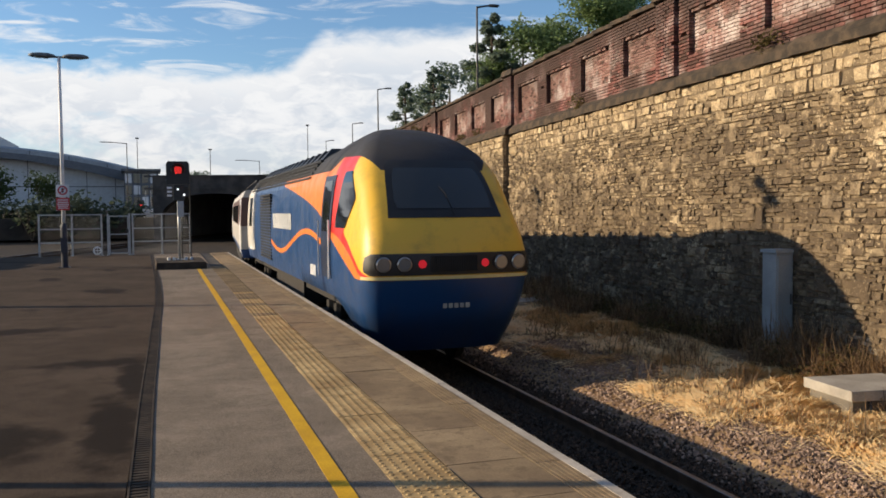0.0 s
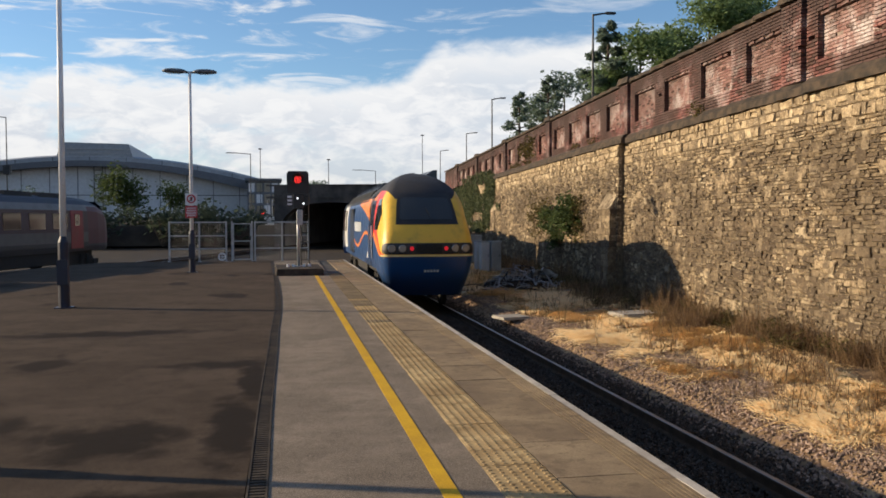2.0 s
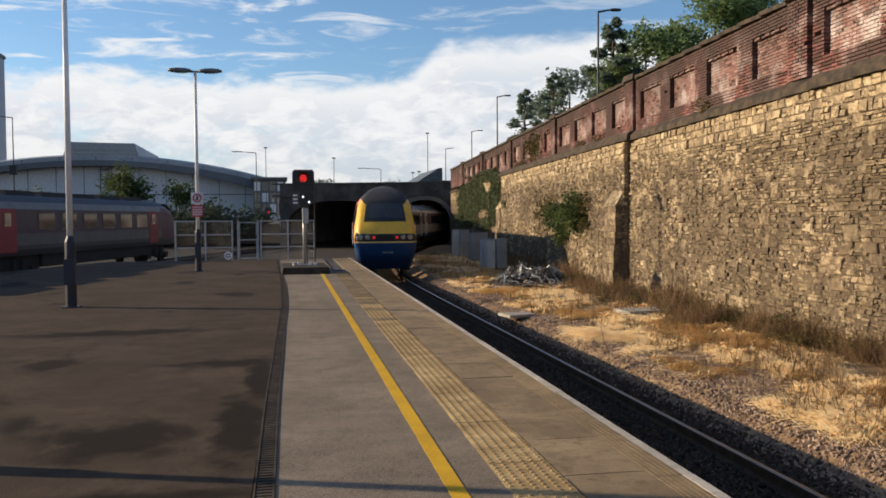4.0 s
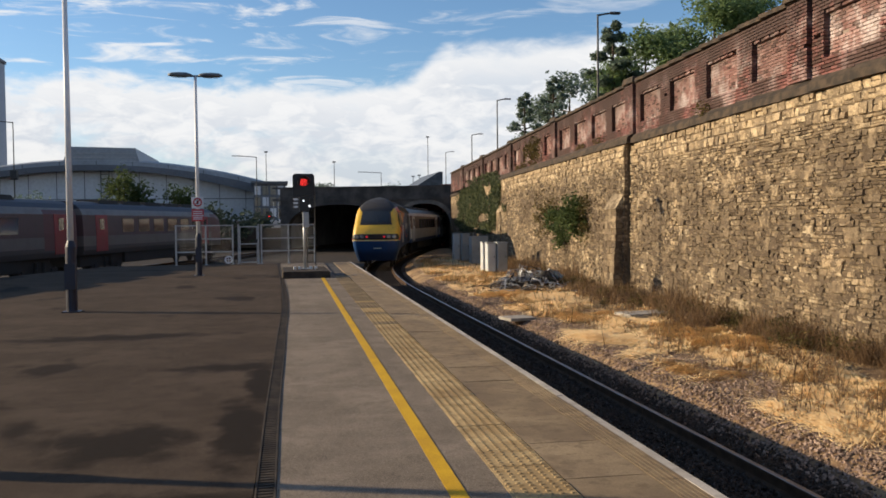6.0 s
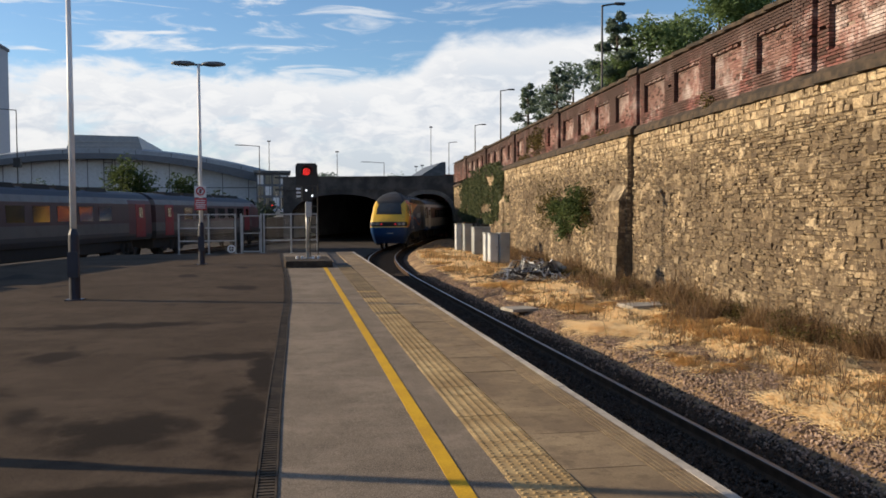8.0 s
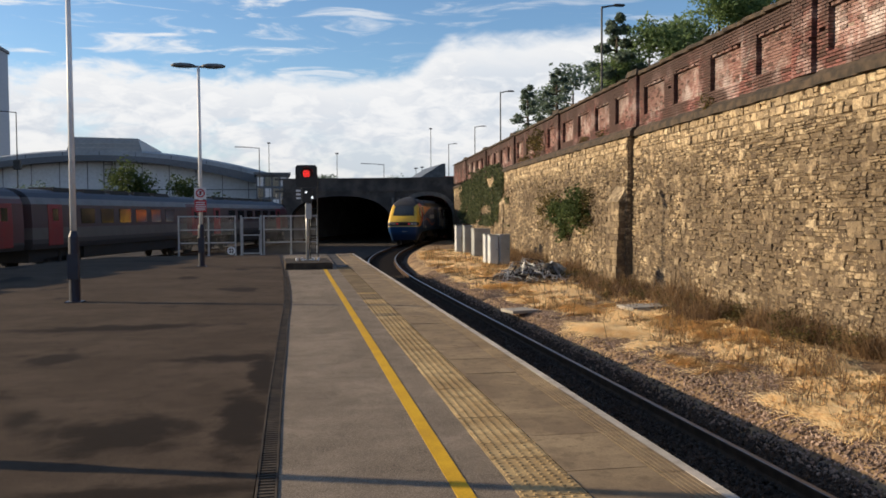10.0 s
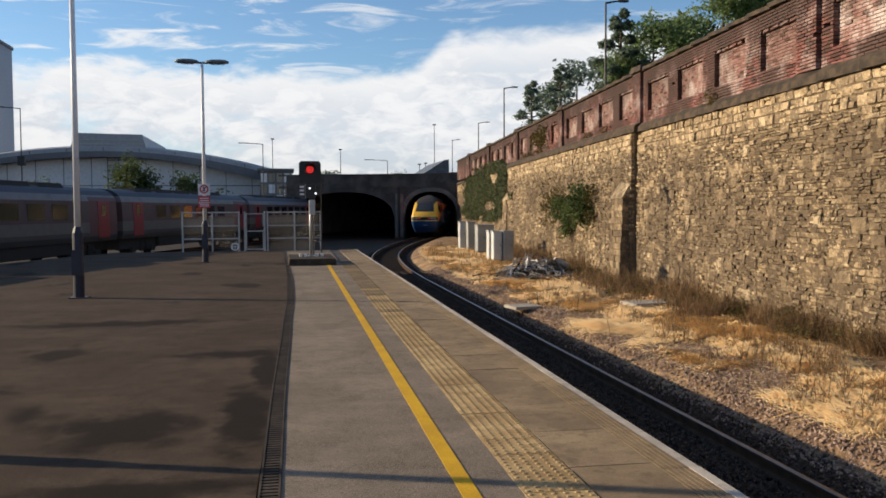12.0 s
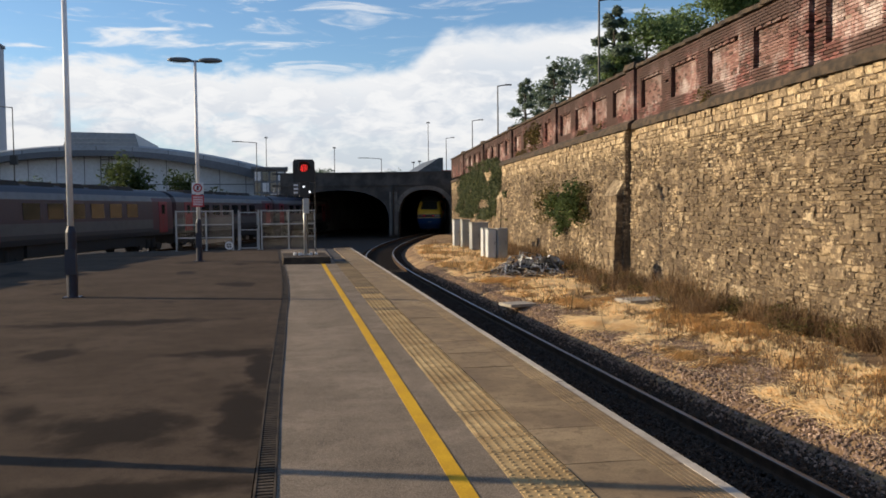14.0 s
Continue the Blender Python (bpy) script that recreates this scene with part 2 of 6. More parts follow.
GALV = worn("galvanised_steel", (0.33, 0.34, 0.35), (0.46, 0.47, 0.48), 4.0, 0.45, 0.7)
POLE_PAINT = worn("pale_pole_paint", (0.70, 0.70, 0.70), (0.82, 0.81, 0.79), 2.0, 0.45)
NAVY = worn("navy_paint", (0.008, 0.011, 0.026), (0.016, 0.021, 0.044), 3.0, 0.45)
LAMP_GREY = worn("lamp_housing", (0.075, 0.085, 0.095), (0.14, 0.152, 0.165), 3.0, 0.5)
LAMP_DARK = worn("street_lamp_paint", (0.014, 0.015, 0.016), (0.03, 0.031, 0.032), 3.0, 0.6)
LINING = worn("sooty_lining", (0.26, 0.26, 0.27), (0.38, 0.38, 0.39), 0.5, 0.95, spec=0.1)
BLACK = worn("black_enamel", (0.010, 0.010, 0.011), (0.022, 0.022, 0.022), 3.0, 0.5)
GRIME = worn("underframe_grime", (0.016, 0.014, 0.012), (0.04, 0.034, 0.028), 2.0, 0.85)
CABINET = worn("cabinet_grey", (0.27, 0.29, 0.29), (0.37, 0.38, 0.37), 1.5, 0.6)
CABINET_PALE = worn("cabinet_pale_edge", (0.50, 0.52, 0.52), (0.62, 0.63, 0.62), 1.5, 0.6)
SIGN_WHITE = worn("sign_white", (0.68, 0.68, 0.68), (0.78, 0.78, 0.78), 3.0, 0.5)
SIGN_RED = worn("sign_red", (0.45, 0.02, 0.03), (0.55, 0.03, 0.04), 3.0, 0.5)
LEAF = leaf_material("leaf_green", (0.14, 0.205, 0.085), (0.30, 0.40, 0.18))
LEAF_DARK = leaf_material("leaf_blue_green", (0.13, 0.18, 0.135), (0.25, 0.31, 0.225))
LEAF_HEDGE = leaf_material("leaf_hedge", (0.045, 0.064, 0.042), (0.10, 0.125, 0.085))
LEAF_BUSH = leaf_material("leaf_yellow_green", (0.05, 0.075, 0.026), (0.14, 0.18, 0.07))
BARK = worn("bark", (0.05, 0.04, 0.03), (0.10, 0.08, 0.06), 5.0, 0.95)
STRAW = leaf_material("dry_grass", (0.84, 0.57, 0.26), (0.97, 0.80, 0.48), 0.2, 0.08)
STRAW_RED = leaf_material("withered_stem", (0.105, 0.062, 0.036), (0.44, 0.30, 0.165))
BALLAST = leaf_material("ballast_stone", (0.12, 0.082, 0.060), (0.44, 0.315, 0.235), 0)
# dark for oil, and for part of the platform's shadow painted into it
BALLAST_OILY_SHADED = leaf_material("oily_ballast", (0.030, 0.021, 0.015), (0.085, 0.060, 0.042), 0)
CLADDING = worn("pale_cladding", (0.52, 0.55, 0.58), (0.60, 0.63, 0.66), 0.05, 0.6, grain=2.0)
ROOF_PALE = worn("arena_roof_sheet", (0.27, 0.29, 0.31), (0.36, 0.38, 0.40), 0.1, 0.55, grain=2.0)
ARENA_ROOF = worn("arena_roof", (0.10, 0.11, 0.125), (0.15, 0.16, 0.18), 0.1, 0.6, grain=2.0)
TOWER = worn("tower_cladding", (0.26, 0.31, 0.38), (0.34, 0.39, 0.46), 0.05, 0.5, grain=2.0)


def glass_material(name, colour, rough=0.06):
    return surface(name, colour, rough, spec=0.9)


GLASS = glass_material("dark_glass", (0.012, 0.014, 0.016))
GLASS_SCREEN = surface("smeared_screen_glass", (0.03, 0.034, 0.036), 0.16, spec=0.7)
TRAIN_GLASS = glass_material("coach_glass", (0.03, 0.03, 0.03), 0.1)
RED_LAMP = glow("red_signal_aspect", (1.0, 0.04, 0.035), 1.5)
TAIL_LAMP = glow("tail_lamp_red", (1.0, 0.04, 0.06), 0.32)
WHITE_LAMP = glow("white_route_lamp", (0.9, 0.95, 1.0), 1.2)


# ---------------------------------------------------------------- mesh building
class Mesh:
    """Collects boxes, tubes and lofts and links them as one mesh object."""

    def __init__(self):
        self.v, self.f, self.mi = [], [], []

    def quad(self, a, b, c, d, mat=0):
        i = len(self.v)
        self.v += [tuple(a), tuple(b), tuple(c), tuple(d)]
        self.f.append((i, i + 1, i + 2, i + 3)), self.mi.append(mat)

    def box(self, x0, x1, y0, y1, z0, z1, m=None, inset=0.0, mat=0):
        i = len(self.v)
        pts = [(x0, y0, z0), (x1, y0, z0), (x1, y1, z0), (x0, y1, z0),
               (x0 + inset, y0 + inset, z1), (x1 - inset, y0 + inset, z1), (x1 - inset, y1 - inset, z1), (x0 + inset, y1 - inset, z1)]
        self.v += [tuple(m @ Vector(p)) for p in pts] if m is not None else pts
        for q in ((3, 2, 1, 0), (4, 5, 6, 7), (0, 1, 5, 4), (1, 2, 6, 5), (2, 3, 7, 6), (3, 0, 4, 7)):
            self.f.append(tuple(i + j for j in q)), self.mi.append(mat)
        return self

    def rings(self, rings, closed=True, caps=True, mat=0):
        i, n = len(self.v), len(rings[0])
        for r in rings:
            self.v += [tuple(p) for p in r]
        for a in range(len(rings) - 1):
            for b in range(n if closed else n - 1):
                c = (b + 1) % n
                self.f.append((i + a * n + b, i + a * n + c, i + (a + 1) * n + c, i + (a + 1) * n + b)), self.mi.append(mat)
        if caps and closed:
            self.f.append(tuple(i + j for j in reversed(range(n)))), self.mi.append(mat)
            self.f.append(tuple(i + (len(rings) - 1) * n + j for j in range(n))), self.mi.append(mat)
        return self

    def tube(self, pts, radii, n=10, mat=0, caps=True):
        pts = [Vector(p) for p in pts]
        radii = radii if isinstance(radii, (list, tuple)) else [radii] * len(pts)
        out = []
        for j, p in enumerate(pts):
            d = (pts[min(j + 1, len(pts) - 1)] - pts[max(j - 1, 0)]).normalized()
            u = d.orthogonal().normalized() if abs(d.z) < 0.9 else Vector((1, 0, 0)).cross(d).normalized()
            w = d.cross(u)
            out.append([p + radii[j] * (math.cos(2 * math.pi * q / n) * u + math.sin(2 * math.pi * q / n) * w) for q in range(n)])
        return self.rings(out, True, caps, mat)

    def data(self, name, mats, smooth=False):
        me = bpy.data.meshes.new(name)
        me.from_pydata(self.v, [], self.f)
        for m in (mats if isinstance(mats, (list, tuple)) else [mats]):
            me.materials.append(m)
        if isinstance(mats, (list, tuple)):
            me.polygons.foreach_set("material_index", self.mi)
        if smooth:
            me.polygons.foreach_set("use_smooth", [True] * len(self.f))
        me.update()
        return me

    def make(self, name, mats, parent=None, label="", bevel=0.0, smooth=False, at=None):
        ob = new(name, self.data(name, mats, smooth))
        if parent is not None:
            ob.parent = parent
        if at is not None:
            ob.matrix_basis = at
        if label:
            ob["label"] = label
        if bevel:
            mod = ob.modifiers.new("bevel", "BEVEL")
            mod.width, mod.segments, mod.limit_method, mod.angle_limit = bevel, 2, "ANGLE", radians(40)
        return ob


def thing(name, m, label, category, group="", kind=""):
    """An empty at a thing's base that carries its parts."""
    e = new(name)
    e.empty_display_size = 0.2
    e.matrix_basis = m if isinstance(m, Matrix) else Matrix.Translation(m)
    return tagged(e, label, category, group, kind)


def curve_at(xs, ys, x):
    """A smooth curve through points (natural cubic by finite slopes)."""
    xs, ys = np.asarray(xs, float), np.asarray(ys, float)
    sl = np.gradient(ys, xs)
    x = float(x)
    if x <= xs[0]:
        return ys[0] + sl[0] * (x - xs[0])
    if x >= xs[-1]:
        return ys[-1] + sl[-1] * (x - xs[-1])
    i = int(np.searchsorted(xs, x)) - 1
    h = xs[i + 1] - xs[i]
    u = (x - xs[i]) / h
    return ((2 * u**3 - 3 * u**2 + 1) * ys[i] + (u**3 - 2 * u**2 + u) * h * sl[i] + (3 * u**2 - 2 * u**3) * ys[i + 1] + (u**3 - u**2) * h * sl[i + 1])


# ---------------------------------------------------------------- the plan
RAIL_Z = -0.915
GROUND_Z = -0.84
WALL_TOP = 4.22


def wall_x(y):
    return 9.3 + 0.09 * y


# centre line of the track along the platform: (x, y) by its length
LINE_Y = [-60, -20, 0, 12, 20, 28, 36, 44, 50, 57, 64, 72, 77, 82, 92, 105, 120, 140, 165, 190]
LINE_X = [2.89, 3.67, 4.06, 4.29, 4.45, 4.60, 4.83, 5.42, 6.12, 7.35, 8.9, 10.95, 12.3, 13.9, 17.15, 21.5, 26.9, 35.2, 46.7, 59.7]


LINE_TABLE = [curve_at(LINE_Y, LINE_X, -60 + i * 0.5) for i in range(501)]


def line_x(y):
    """The centre line's x, read from a table."""
    f = min(499.999, max(0.0, (y + 60) * 2))
    i = int(f)
    return LINE_TABLE[i] + (LINE_TABLE[i + 1] - LINE_TABLE[i]) * (f - i)


def make_line(fx, y0, y1, step=0.5):
    pts = [(fx(y), y) for y in np.arange(y0, y1, step)]
    pts = np.array(pts)
    s = np.concatenate([[0], np.cumsum(np.hypot(*np.diff(pts, axis=0).T))])
    return pts, s


LINE_A, LINE_AS = make_line(lambda y: curve_at(LINE_Y, LINE_X, y), -60, 190)


def second_line(s):
    """Near side of the track beyond the platform, bending gently towards the bridge."""
    a = 0.274 + 0.0013 * s / 2
    return 1.1 * (-4.79 + s * math.sin(a)), 1.1 * (55 + s * math.cos(a))


_second = np.array([second_line(s) for s in np.arange(-130, 140, 0.5)])
# its centre line, half a body's width to the far side
_dir = np.gradient(_second, axis=0)
_dir /= np.linalg.norm(_dir, axis=1)[:, None]
LINE_B = _second + 1.4 * np.stack([-_dir[:, 1], _dir[:, 0]], axis=1)
LINE_BS = np.concatenate([[0], np.cumsum(np.hypot(*np.diff(LINE_B, axis=0).T))])


def on_line(line, lens, s):
    return Vector((np.interp(s, lens, line[:, 0]), np.interp(s, lens, line[:, 1]), 0))


def length_at_y(line, lens, y):
    return float(np.interp(y, line[:, 1], lens))


def offset_pts(line, lens, s0, s1, step, off, z):
    out = []
    for s in np.arange(s0, s1, step):
        a, b = on_line(line, lens, s - 0.3), on_line(line, lens, s + 0.3)
        d = (b - a).normalized()
        p = (a + b) / 2 + Vector((d.y, -d.x, 0)) * off
        out.append((Vector((p.x, p.y, z)), d))
    return out


# ---------------------------------------------------------------- ground, platform
def ground_at(x, y):
    """Level of the earth: low under the tracks, a shoulder up to the verge by the wall."""
    d = min(1.0, max(0.0, (x - line_x(y) - 1.15) / 1.0))
    d = d * d * (3 - 2 * d)
    return -1.22 + d * 0.33 + (0.02 + 0.04 * d) * noise.noise((x * 0.6, y * 0.6, 0))


def build_ground():
    m = Mesh()
    xs = np.concatenate([[-2500, -600, -150, -60], np.arange(-30, 19, 1.0), [60, 150, 600, 2500]])
    ys = np.concatenate([[-2500, -600, -100], np.arange(-20, 100, 1.0), [150, 400, 1000, 3000]])
    for y in ys:
        for x in xs:
            near = abs(x) < 40 and -30 < y < 110
            m.v.append((float(x), float(y), ground_at(x, y) - 0.06 if near else -1.22))
    n = len(xs)
    m.f = [(j * n + i, j * n + i + 1, (j + 1) * n + i + 1, (j + 1) * n + i) for j in range(len(ys) - 1) for i in range(n - 1)]
    ob = m.make("ground", EARTH, smooth=True)
    tagged(ob, "dark oily earth beside the railway tracks", "ground", kind="structure")


def edge_x(y):
    """The platform's edge along the train."""
    return 2.56 + 0.0195 * y


def lane(y, off):
    return edge_x(y) - off


def strip(m, o0, o1, y0, y1, z0, z1, step=1.0):
    """A slab along the platform between two distances from its edge."""
    ys = list(np.arange(y0, y1, step)) + [y1]
    m.rings([[(lane(y, o0), y, z0), (lane(y, o1), y, z0), (lane(y, o1), y, z1), (lane(y, o0), y, z1)] for y in ys])
    return m


PLAT_END = 37.3


def drain_x(y):
    return curve_at([0, 5, 7.8, 11.3, 13.7, 16.3, 20, 24, 30, 38], [-0.22, -0.085, -0.035, 0.055, 0.11, 0.19, 0.24, 0.245, 0.22, 0.2], y)


def drain_off(y):
    return edge_x(y) - drain_x(y)


def yellow_off(y):
    return edge_x(y) - (1.0 + 0.0178 * y)


def tactile_off(y):
    return edge_x(y) - (1.5 + 0.0218 * y)


def build_platform():
    base = thing("platform", (0, 0, 0), "tarmac station platform with pale edge and yellow line", "platform", kind="structure")
    body = Mesh()
    left = [(-14.5, -14), (-11.6, 12), (-10.2, 25), (-8.93, 30.6), (-7.98, 34.0), (-6.6, 37.3)]
    # the broad old tarmac, from the far edge to the drain
    rows = []
    for y in (-14, 0, 6, 12, 17, 22, 25, 28, 30.6, 34, 37.3):
        xl = float(np.interp(y, [p[1] for p in left], [p[0] for p in left]))
        xr = lane(y, drain_off(y) + 0.07)
        rows.append([(xl, y, -0.95), (xr, y, -0.95), (xr, y, 0), (xl, y, 0)])
    body.rings(rows)
    body.make("old_surface", TARMAC_OLD, base, "dark worn tarmac with damp stains")
    strip_rows = []
    for y in np.arange(-14, PLAT_END + 0.01, 1.0):
        strip_rows.append([(lane(y, drain_off(y) - 0.07), y, -0.95), (lane(y, tactile_off(y) + 0.2), y, -0.95), (lane(y, tactile_off(y) + 0.2), y, 0.002), (lane(y, drain_off(y) - 0.07), y, 0.002)])
    Mesh().rings(strip_rows).make("new_surface", TARMAC, base, "lighter grey tarmac strip")
    # bed under the paving, and the retaining face
    strip(Mesh(), 1.26, 0.03, -14, PLAT_END, -0.95, -0.03).make("retaining_face", SOOT_BRICK, base)
    line = Mesh()
    rows = [[(lane(y, yellow_off(y) + a), y, b) for a, b in ((0.055, 0.004), (-0.055, 0.004), (-0.055, 0.007), (0.055, 0.007))] for y in np.arange(-14, 27.5, 0.5)]
    line.rings(rows).make("yellow_line", YELLOW, base, "worn yellow painted safety line")
    dr = Mesh()
    rows = [[(lane(y, drain_off(y) + 0.068), y, -0.05), (lane(y, drain_off(y) - 0.068), y, -0.05), (lane(y, drain_off(y) - 0.068), y, -0.004), (lane(y, drain_off(y) + 0.068), y, -0.004)] for y in np.arange(-14, PLAT_END, 0.5)]
    dr.rings(rows)
    for y in np.arange(3.4, 27, 0.06):
        o = drain_off(y)
        dr.box(lane(y, o + 0.05), lane(y, o - 0.05), y, y + 0.035, -0.004, 0.006)
    for side in (-1, 1):
        dr.rings([[(lane(y, drain_off(y) + side * 0.066), y, -0.01), (lane(y, drain_off(y) + side * 0.052), y, -0.01), (lane(y, drain_off(y) + side * 0.052), y, 0.01), (lane(y, drain_off(y) + side * 0.066), y, 0.01)] for y in np.arange(-14, PLAT_END, 0.5)])
    dr.make("drain_channel", DRAIN, base, "ribbed iron drain channel")
    return base


def build_platform_paving(base):
    """Tactile slabs, flags and painted coping stones, one by one."""
    slab = Mesh()
    slab.box(-0.197, 0.197, -0.197, 0.197, -0.05, 0.0, inset=0.004)
    for i in range(6):
        for j in range(6):
            cx, cy = -0.165 + i * 0.066, -0.165 + j * 0.066
            slab.rings([[(cx + r * math.cos(a * math.pi / 3), cy + r * math.sin(a * math.pi / 3), z) for a in range(6)] for r, z in ((0.018, 0.0), (0.011, 0.006))])
    slab_data, worn_data = slab.data("tactile_slab", TACTILE), slab.data("tactile_slab", TACTILE_WORN)
    y = -3.0
    while y < 27.4:
        o = new("tactile_slab", worn_data if random.random() < (y - 12) / 9 else slab_data)
        o.parent, o.location, o.rotation_euler = base, (lane(y, tactile_off(y)), y, 0.004 + random.uniform(-0.002, 0.002)), (random.uniform(-0.004, 0.004), random.uniform(-0.004, 0.004), -0.021)
        o.scale = (1.07, 1, 1)
        y += 0.4
    flag = Mesh().box(-0.5, 0.5, -0.5, 0.5, -0.05, 0.0, inset=0.004).data("flagstone", FLAG)
    y = -3.0
    while y < 37.0:
        ln = random.choice((0.75, 0.9, 0.9))
        if y + ln > 37.2:
            break
        wide = tactile_off(y + ln / 2) - 0.216
        for o0, o1 in ((wide, 0.256),):
            o = new("flagstone", flag)
            o.parent, o.scale = base, (o0 - o1 - 0.004, ln - 0.005, 1)
            o.location = (lane(y + ln / 2, (o0 + o1) / 2), y + ln / 2, random.uniform(-0.002, 0.003))
            o.rotation_euler = (random.uniform(-0.003, 0.003), random.uniform(-0.004, 0.004), -0.0195)
        y += ln
    coping = Mesh().rings([[(-0.045, yy, -0.09), (0.03, yy, -0.09), (0.045, yy, -0.02), (0.03, yy, 0.0), (-0.045, yy, 0.0)] for yy in (-0.5, 0.5)]).data("coping_stone", WHITE)
    groove = [(-0.088, -0.09), (-0.088, 0.0)]
    for g in (-0.062, -0.022, 0.018, 0.058):
        groove += [(g - 0.006, 0.0), (g - 0.004, -0.012), (g + 0.004, -0.012), (g + 0.006, 0.0)]
    groove += [(0.096, 0.0), (0.096, -0.09)]
    back = Mesh().rings([[(a, yy, b) for a, b in groove] for yy in (-0.5, 0.5)]).data("coping_back", FLAG)
    y = -3.0
    while y < 37.0:
        ln = min(0.9, 37.2 - y)
        for data, off, name in ((coping, 0.02, "coping_stone"), (back, 0.165, "coping_back")):
            o = new(name, data)
            o.parent, o.scale, o.location = base, (1, ln - 0.008, 1), (lane(y + ln / 2, off), y + ln / 2, random.uniform(0.0, 0.004))
            o.rotation_euler = (0, 0, -0.0195)
        y += 0.9


# ---------------------------------------------------------------- tracks
def build_track(line, lens, s0, s1, name, label, sleepers=True):
    t = thing(name, (0, 0, 0), label, "railway track", kind="structure")
    for off in (-0.7525, 0.7525):
        pts = offset_pts(line, lens, s0, s1, 0.8, off, RAIL_Z)
        prof = [(-0.07, -0.16), (0.07, -0.16), (0.07, -0.145), (0.012, -0.12), (0.012, -0.045), (0.035, -0.035), (0.035, -0.004), (-0.035, -0.004), (-0.035, -0.035), (-0.012, -0.045), (-0.012, -0.12), (-0.07, -0.145)]
        Mesh().rings([[p + Vector((d.y, -d.x, 0)) * a + Vector((0, 0, b)) for a, b in prof] for p, d in pts]).make("rail", RAIL_RUST, t, "rusty steel rail")
        Mesh().rings([[p + Vector((d.y, -d.x, 0)) * a + Vector((0, 0, b)) for a, b in ((-0.032, -0.004), (0.032, -0.004), (0.026, 0.002), (-0.026, 0.002))] for p, d in pts]).make("rail_head", RAIL_TOP, t, "shiny worn rail head")
    data = Mesh().box(-1.25, 1.25, -0.125, 0.125, -0.2, 0.0, inset=0.01).data("sleeper", SLEEPER)
    for p, d in offset_pts(line, lens, s0, s1, 0.68, 0.0, RAIL_Z - 0.165) if sleepers else ():
        o = new("sleeper", data)
        o.parent, o.location, o.rotation_euler = t, p, (0, 0, math.atan2(-d.x, d.y))
    bed = Mesh()
    bed.rings([[p + Vector((d.y, -d.x, 0)) * a + Vector((0, 0, b)) for a, b in ((-2.4, -0.32), (-1.7, -0.05), (1.7, -0.05), (2.5, -0.25))] for p, d in offset_pts(line, lens, s0, s1, 1.0, 0.0, RAIL_Z - 0.15)], closed=False)
    bed.make("ballast_bed", EARTH, t)
    return t


def build_ballast():
    rng = random.Random(5)
    m, oily = Mesh(), Mesh()
    for _ in range(95000):
        y = 4.0 + 34 * rng.random() ** 1.7
        c = line_x(y)
        x = c + rng.uniform(-1.5, 4.3)
        dx = x - c
        z = max(RAIL_Z - 0.165 - (max(0, dx - 1.6) * 0.13), ground_at(x, y) if dx > 1.1 else -9)
        r = rng.uniform(0.014, 0.034)
        if rng.random() > 1.15 - max(0, dx - 2.9) * 0.85:
            continue
        # the dark stones reach past the rail, painting a wider platform shadow
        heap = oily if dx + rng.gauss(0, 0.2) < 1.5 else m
        i = len(heap.v)
        q = Euler((rng.random() * 6, rng.random() * 6, rng.random() * 6)).to_matrix()
        for p in ((1, 0, 0), (-1, 0.2, 0), (0, 1, 0.1), (0.1, -1, 0), (0, 0, 0.8), (0, 0.1, -0.8)):
            w = q @ (Vector(p) * r * rng.uniform(0.7, 1.2))
            heap.v.append((x + w.x, y + w.y, z + w.z + 0.018))
        for a, b in ((0, 2), (2, 1), (1, 3), (3, 0)):
            heap.f += [(i + a, i + b, i + 4), (i + b, i + a, i + 5)]
    tagged(m.make("ballast", BALLAST), "loose brown-grey ballast stones beside the rail", "ballast", kind="stuff")
    tagged(oily.make("oily_ballast", BALLAST_OILY_SHADED), "ballast between and beside the rails, darkened for oil and platform shade", "ballast", kind="stuff")


# ---------------------------------------------------------------- retaining wall
PILASTERS = [-5.5, 5.35, 16.2, 27.05, 37.9, 48.75, 59.6, 70.45]


def face_x(y, z=0.0):
    """The wall's face: the farther stretches stand a little proud of the nearer one, and lean back slightly."""
    step = 0.0 if y < 26.9 else (-0.22 if y < 50.4 else -0.08 + 0.026 * (y - 50.4))
    return wall_x(y) + step + 0.012 * (z + 0.8)


def unit_stone(rng, k):
    """A stone of unit size: its face looks to -x, with chipped, uneven corners."""
    m = Mesh()
    e = 0.07
    j = lambda s=0.06: rng.uniform(-s, s)
    back = [(0.5, -0.5, -0.5), (0.5, 0.5, -0.5), (0.5, 0.5, 0.5), (0.5, -0.5, 0.5)]
    mid = [(-0.25, -0.5 + abs(j(0.03)), -0.5 + abs(j(0.05))), (-0.25, 0.5 - abs(j(0.03)), -0.5 + abs(j(0.05))), (-0.25, 0.5 - abs(j(0.03)), 0.5 - abs(j(0.05))), (-0.25, -0.5 + abs(j(0.03)), 0.5 - abs(j(0.05)))]
    front = [(-0.5 + j(0.15), -0.5 + e + j(), -0.5 + e * 1.6 + j()), (-0.5 + j(0.15), 0.5 - e + j(), -0.5 + e * 1.6 + j()), (-0.5 + j(0.15), 0.5 - e + j(), 0.5 - e * 1.6 + j()), (-0.5 + j(0.15), -0.5 + e + j(), 0.5 - e * 1.6 + j())]
    m.rings([back, mid, front], True, False)
    m.f.append((8, 9, 10, 11)), m.mi.append(0)
    return m


